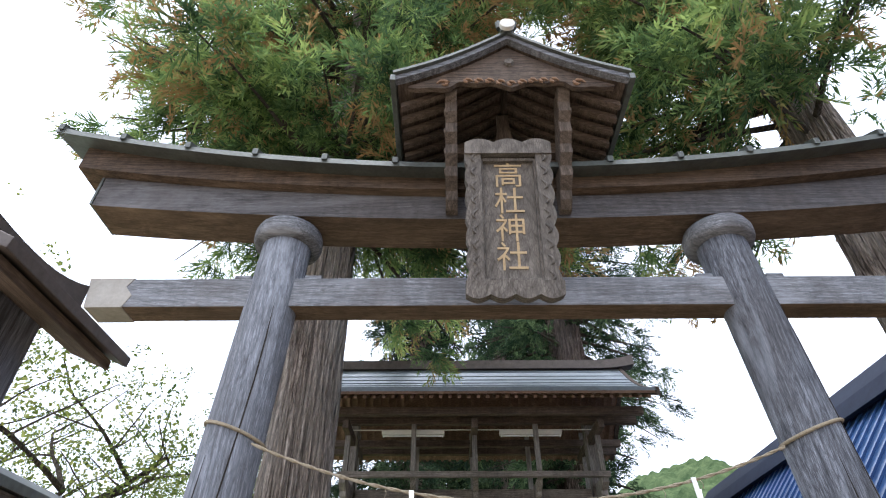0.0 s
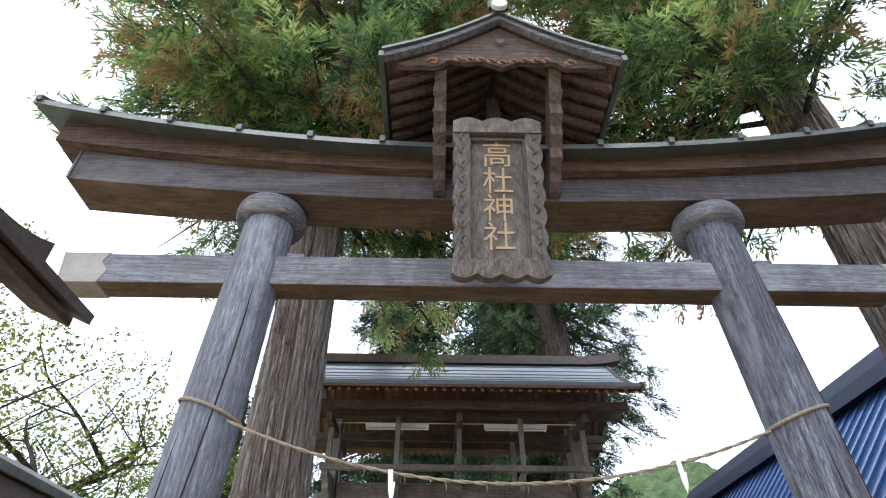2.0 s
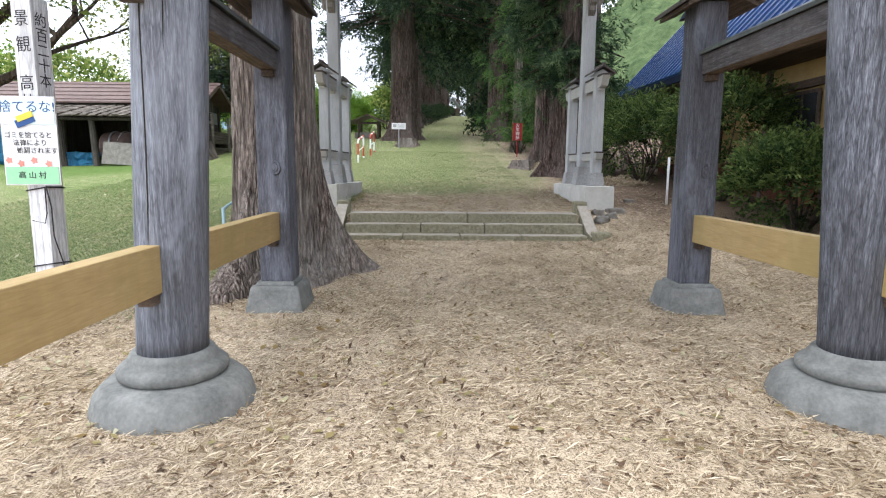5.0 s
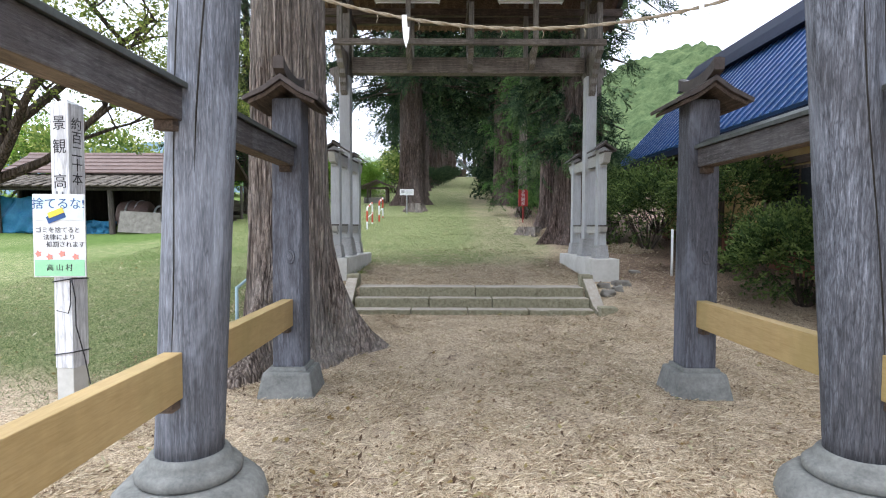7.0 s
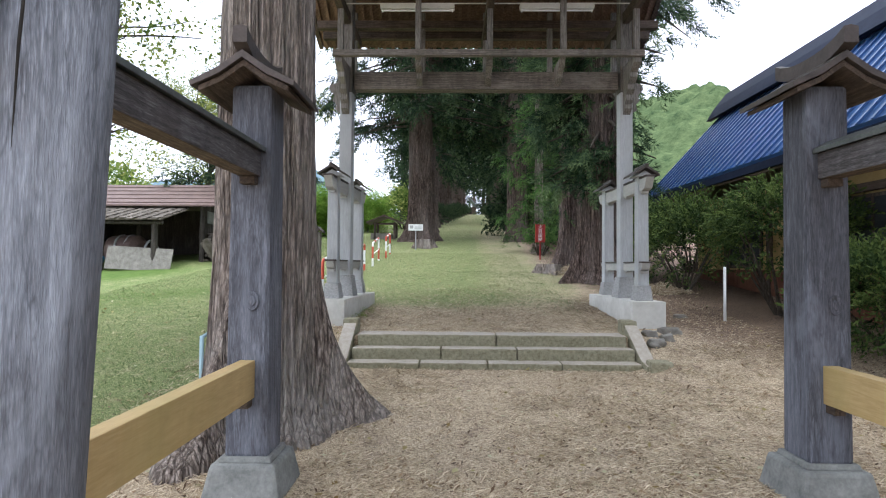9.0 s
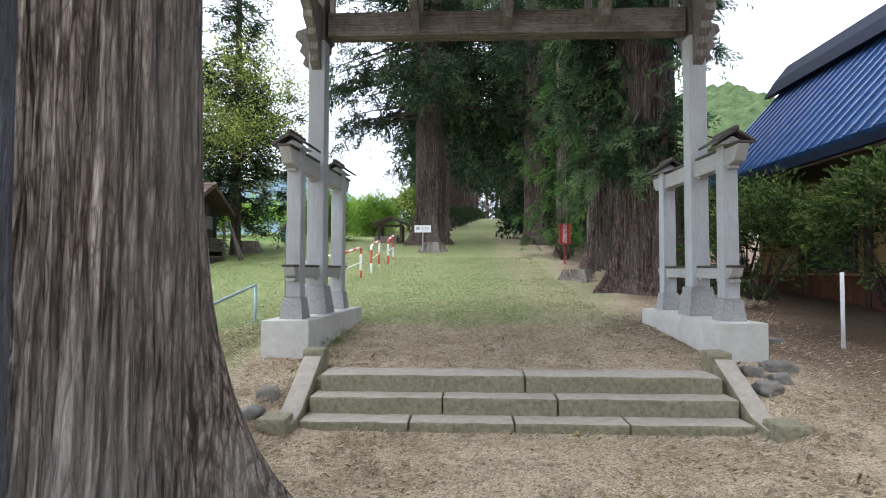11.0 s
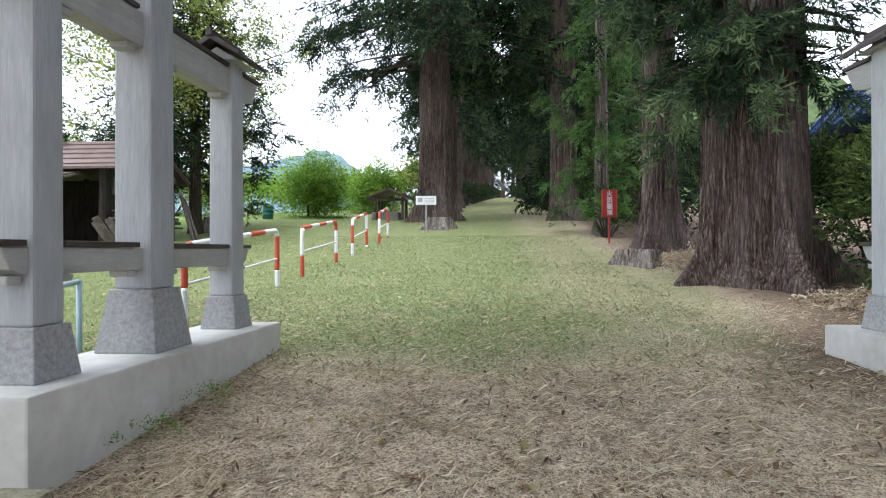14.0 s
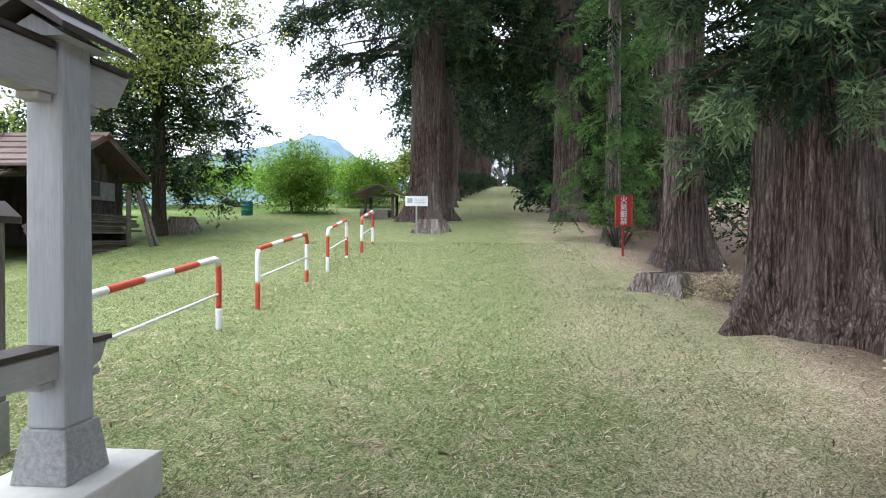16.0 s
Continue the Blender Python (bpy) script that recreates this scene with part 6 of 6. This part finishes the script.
# dark yew-like conifer behind the shed
def conifer(x, y, h, reach, seed, leaf, label, z0=1.3, count=170, per=15, size=0.5):
    z = ground_z(x, y)
    L = boughs((x, y, z), z0, h, lambda u: reach * (1 - 0.8 * u) * (0.7 + 0.5 * math.sin(u * 9 + seed) ** 2), count, seed, None, -0.05)
    t = thing("conifer", (x, y, z), label, "tree")
    part("trunk", trunk_mesh((x, y, z), 0.17, h, 0.1, seed, seg=40, rows=24, ridge=0.012), TWIG, t, "", True)
    part("bough_frame", limb_mesh(L, 0.03), TWIG, t)
    part("crown", crown_from(L, per, size, seed, COARSE, 0.2, 0.3, 0.15), leaf, t)


conifer(-7.4, 24.6, 9.5, 2.5, 41, DEEP_LEAF, "dark dense conifer behind the shed")
broadleaf("fruit_bush", -6.4, 31.8, 3.3, 1.1, 12, BUSH_LEAF, "round bright green fruit tree on the meadow", 5, 0.5, 3, 0.34, 0.42)
broadleaf("fruit_bush", -4.6, 37.0, 3.2, 1.1, 13, BUSH_LEAF, "round bright green fruit tree on the meadow", 5, 0.5, 3, 0.34, 0.42)


def heap(x, y, rx, ry, h, seed):
    """A low heap of raked dry grass."""
    rnd = np.random.RandomState(seed)
    P, O, S = [], [], []
    for i in range(500):
        a, q = rnd.rand() * 6.283, rnd.rand() ** 0.5
        px, py = x + rx * q * math.cos(a), y + ry * q * math.sin(a)
        P.append(np.array([px, py, ground_z(px, py) + h * (1 - q * q) * (0.6 + 0.4 * rnd.rand())]))
        O.append(np.array([math.cos(a + rnd.randn()), math.sin(a + rnd.randn()), 0.1]))
        S.append(0.16 + 0.14 * rnd.rand())
    alone("straw_heap", scatter("straw_heap", COARSE, P, O, S, seed, 0.3), CLIP, "raked heap of dry straw-coloured grass", "litter", "stuff")


def shrub(x, y, rx, ry, h, seed, leaf, label, n=420, size=0.42, templates=None, name="shrub", z_low=0.2, woody=True):
    """A shrub: woody stems and a shell of sprays with an uneven outline."""
    z = ground_z(x, y)
    rnd = np.random.RandomState(seed)
    t = thing(name, (x, y, z), label, "shrub")
    P, O, S, stems = [], [], [], []
    for i in range(n):
        d = rnd.normal(size=3)
        d /= np.linalg.norm(d)
        d[2] = abs(d[2]) if rnd.rand() < 0.8 else d[2] * 0.7
        q = (0.55 + 0.45 * rnd.rand() ** 0.5) * (1 + 0.28 * noise.noise((d[0] * 2 + seed, d[1] * 2, d[2] * 2)))
        P.append(np.array([x + d[0] * rx * q, y + d[1] * ry * q, z + z_low + (h - z_low) * (0.42 + 0.58 * d[2] * q)]))
        O.append(d + np.array([0, 0, 0.2]))
        S.append(size * (0.6 + 0.7 * rnd.rand()))
    for i in range(14):
        a = rnd.rand() * 6.28
        stems.append((np.array([x + 0.06 * math.cos(a), y + 0.06 * math.sin(a), z - 0.05]), np.array([x + rx * 0.7 * math.cos(a), y + ry * 0.7 * math.sin(a), z + h * (0.4 + 0.4 * rnd.rand())])))
    if woody:
        part("stem_frame", limb_mesh(stems, 0.035), TWIG, t)
    part("foliage", scatter("foliage", templates or COARSE, P, O, S, seed, 0.0), leaf, t)
    return t


shrub(5.7, 15.4, 1.0, 1.5, 2.0, 51, HEDGE_LEAF, "dark clipped yew hedge before the farmhouse", 1200, 0.34, name="hedge")
shrub(5.5, 18.4, 0.9, 1.5, 2.0, 52, HEDGE_LEAF, "dark clipped yew hedge before the farmhouse", 1000, 0.34, name="hedge")
shrub(6.1, 12.4, 0.95, 1.0, 2.2, 53, HEDGE_LEAF, "dark green yew bush on bare stems", 1000, 0.32, z_low=0.8)
shrub(6.15, 10.0, 1.0, 0.9, 1.35, 54, HEDGE_LEAF, "low dark green yew bush with bare stems", 1500, 0.32, z_low=0.12)
shrub(6.75, 8.1, 0.7, 0.8, 2.2, 55, HEDGE_LEAF, "tall dark green yew bush by the house wall", 900, 0.32)
shrub(3.8, 23.6, 0.45, 0.4, 0.8, 57, FRESH_LEAF, "fresh green cedar seedlings", 160, 0.4)
shrub(4.9, 31.5, 1.2, 1.8, 3.4, 56, DEEP_LEAF, "dark green undergrowth below the avenue", 800, 0.6)
for i, (x, y, rx, h) in enumerate(((-11, 38, 3, 1.5), (-15, 37, 3, 1.8), (-20, 37, 4, 2.4), (-7.5, 42, 2.4, 1.6), (-2.9, 42, 1.1, 2.4), (-27, 32, 4, 4.4), (-21, 29, 3.5, 4.0), (-16.5, 28.5, 3, 3.6), (-32, 24, 5, 5))):
    shrub(x, y, rx, 2.5, h, 60 + i, WEED_LEAF if i % 3 else BUSH_LEAF, "overgrown meadow brush in yellow-green leaf", 700, 0.9, SMALL_TWIGS, "brush")

for i, (x, y, rx, h) in enumerate(((6.6, 22.6, 1.4, 2.6), (6.3, 26.5, 1.6, 2.8), (7.6, 19.6, 1.2, 2.2), (5.6, 29.5, 1.3, 2.4))):
    shrub(x, y, rx, 1.5, h, 80 + i, HEDGE_LEAF if i % 2 else DEEP_LEAF, "dark green undergrowth beside the avenue", 800, 0.5)
for i, (x, y, rx, h) in enumerate(((3.95, 33.0, 0.7, 1.5), (4.0, 36.2, 0.8, 1.9), (4.1, 40.0, 0.8, 1.7), (4.5, 45.0, 0.9, 2.0))):
    shrub(x, y, rx, 1.4, h, 100 + i, DEEP_LEAF, "dark undergrowth along the edge of the path", 500, 0.45)
verge = shrub(-0.6, 50.0, 0.9, 1.8, 1.5, 110, DEEP_LEAF, "dark undergrowth along the edge of the path", 500, 0.5)
for i, (x, y) in enumerate(((0.0, 57), (0.3, 64), (0.7, 72), (1.2, 80), (1.7, 89), (2.2, 98), (2.6, 107), (5.2, 50), (5.3, 57), (5.4, 65), (5.8, 74), (6.1, 83), (6.4, 93), (6.7, 103))):
    copy_tree(verge, x, y, 61 * i % 40 - 20, 0.9 + 0.07 * (i % 4))
heap(4.15, 19.0, 0.7, 0.55, 0.3, 4)
heap(4.9, 15.4, 0.9, 0.5, 0.16, 5)
for i, (x, y, h) in enumerate(((-0.9, 11.75, 0.09), (-0.9, 12.3, 0.07)  )):
    shrub(x, y, 0.12, 0.14, h, 90 + i, BUSH_LEAF, "small bright green weed in the grass", 40, 0.07, TWIGS, "weed", 0.01, False)

# stumps
def stump(x, y, r, h, seed, label):
    z = ground_z(x, y)
    t = thing("tree_stump", (x, y, z), label, "stump")
    part("bole", trunk_mesh((x, y, z), r, h, 0.3, seed, seg=72, rows=18, taper=0.3, ridge=0.08), CEDAR_BARK, t, "", True)
    k = bmesh.new()
    bmesh.ops.create_circle(k, cap_ends=True, segments=20, radius=r * 0.66)
    for v in k.verts:
        v.co = Vector((x + v.co.x, y + v.co.y, z + h - 0.012 + 0.02 * noise.noise(v.co * 5)))
    part("cut_face", k, SHED_Y, t, "weathered cut face")


stump(3.45, 19.2, 0.3, 0.26, 3, "low weathered grey tree stump")
stump(-0.6, 26.0, 0.28, 0.34, 8, "rotten pale tree stump behind the notice")
stump(-7.2, 25.3, 0.3, 0.4, 5, "overgrown grey stump by the conifer")


# ---- far hills ----
def hill(name, pts, y, depth, colour1, colour2, label, seed, rough):
    """A wooded ridge: height profile along x, a rounded slope towards the viewer, canopy bumps."""
    m, n, l, p = material(name + "_canopy")
    g = noise_tex(n, l, coords(n, l, (1, 1, 1)), rough * 0.9, 8, 0.8)
    l.new(ramp(n, l, g, [(0.35, colour1), (0.65, colour2)]), p.inputs["Base Color"])
    p.inputs["Roughness"].default_value, p.inputs["Specular IOR Level"].default_value = 1.0, 0.0
    xs = span(pts[0][0], pts[-1][0], 360)
    rows, crown = 110, min(1.0, 0.28 / rough * 0.6)
    verts = []
    for j in range(rows + 1):
        u = j / rows
        for x in xs:
            top = np.interp(x, [a for a, _ in pts], [b for _, b in pts])
            b = noise.voronoi((x * rough * 0.7, u * depth * rough * 0.7, seed))[0][0]
            verts.append((x, y - depth * (1 - u), top * math.sin(u * math.pi / 2) + (0.5 - b) * 7.0 * crown + 2.0 * noise.noise((x * 0.03, u * 3, seed))))
    nx = len(xs)
    me = bpy.data.meshes.new(name)
    me.from_pydata(verts, [], [(j * nx + i, j * nx + i + 1, (j + 1) * nx + i + 1, (j + 1) * nx + i) for j in range(rows) for i in range(nx - 1)])
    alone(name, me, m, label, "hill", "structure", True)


hill("backdrop_hill", [(-40, 0), (20, 20), (45, 44), (62, 58), (80, 64), (98, 57), (130, 40), (200, 10), (260, 0)], 210, 110, (0.028, 0.05, 0.024), (0.105, 0.14, 0.066), "round wooded green hill in the distance", 2, 0.28)
# The far ridge's distance haze is painted into its blue canopy colours.
hill("backdrop_ridge", [(-900, 60), (-420, 95), (-260, 110), (-205, 128), (-170, 118), (-120, 78), (-60, 60), (100, 40)], 700, 150, (0.10, 0.155, 0.19), (0.15, 0.21, 0.24), "far wooded ridge with blue haze in its colour", 4, 0.08)


# ---- litter on the ground ----
def litter(name, n, area, length, width, mat, label, seed, lift_=0.006, keep=None, tilt=0.25):
    rnd = np.random.RandomState(seed)
    v, f = [], []
    while len(f) < n:
        x, y = area[0] + (area[1] - area[0]) * rnd.rand(), area[2] + (area[3] - area[2]) * rnd.rand() ** 1.3
        if keep and rnd.rand() > keep(x, y):
            continue
        z = ground_z(x, y) + lift_ + 0.02 * noise.noise((x * 1.1, y * 1.1, 0)) + 0.012 * noise.noise((x * 4, y * 4, 3))
        a = rnd.rand() * 6.283
        L, w = length * (0.5 + rnd.rand()), width * (0.6 + 0.8 * rnd.rand())
        dx, dy, dz = math.cos(a) * L, math.sin(a) * L, L * tilt * abs(rnd.randn())
        k = len(v)
        v += [(x, y, z), (x + dx * 0.5 - dy / L * w, y + dy * 0.5 + dx / L * w, z + dz * 0.7), (x + dx, y + dy, z + dz), (x + dx * 0.5 + dy / L * w, y + dy * 0.5 - dx / L * w, z + dz * 0.5)]
        f.append((k, k + 1, k + 2, k + 3))
    me = bpy.data.meshes.new(name)
    me.from_pydata(v, [], f)
    alone(name, me, mat, label, "litter", "stuff")


GRASS = foliage("short_grass", (0.095, 0.14, 0.055), (0.165, 0.215, 0.09), (0.37, 0.375, 0.225), None, 0.3, False)
FALLEN = foliage("fallen_leaves", (0.20, 0.13, 0.05), (0.34, 0.30, 0.14), (0.50, 0.48, 0.34), None, 0.2, False)
BROWNED = foliage("brown_leaf_litter", (0.07, 0.045, 0.03), (0.16, 0.105, 0.065), (0.34, 0.24, 0.15), None, 0.1, False)


def on_dry(x, y):
    if 9.9 < y < 10.85 and -1 < x < 3.2:
        return 0
    if x > 3.2 and y > 10.5:
        return 0.12
    tuft = smooth_step((noise.noise((x * 2.6, y * 2.6, 5)) + 0.35) / 0.6) * smooth_step((noise.noise((x * 0.7, y * 0.7, 8)) + 0.5) / 0.5)
    return (0.25 + 0.75 * tuft) * (1.0 if y < 13.0 else 0.25)


def on_lawn(x, y):
    if x < -1.9:
        return smooth_step((y - 5.5) / 2)
    return smooth_step((y - 11.6) / 2.6) * (0.9 if x < 2.8 else 0.2)


litter("dry_grass_litter", 190000, (-2.6, 5.2, 2.2, 15.5), 0.06, 0.0024, CLIP, "dry straw-coloured grass clippings strewn on the earth", 1, 0.004, on_dry, 0.22)
litter("brown_leaf_litter", 16000, (-3.0, 6.0, 2.4, 17), 0.045, 0.009, BROWNED, "small brown leaf fragments among the clippings", 4, 0.006, on_dry, 0.25)
litter("grass_blades", 200000, (-6.5, 4.0, 6, 24), 0.029, 0.0027, GRASS, "short mown green grass", 2, 0.0, on_lawn, 0.6)
litter("fallen_leaves", 2600, (-6, 5.5, 4, 22), 0.05, 0.018, FALLEN, "scattered small fallen leaves", 3, 0.012, None, 0.3)
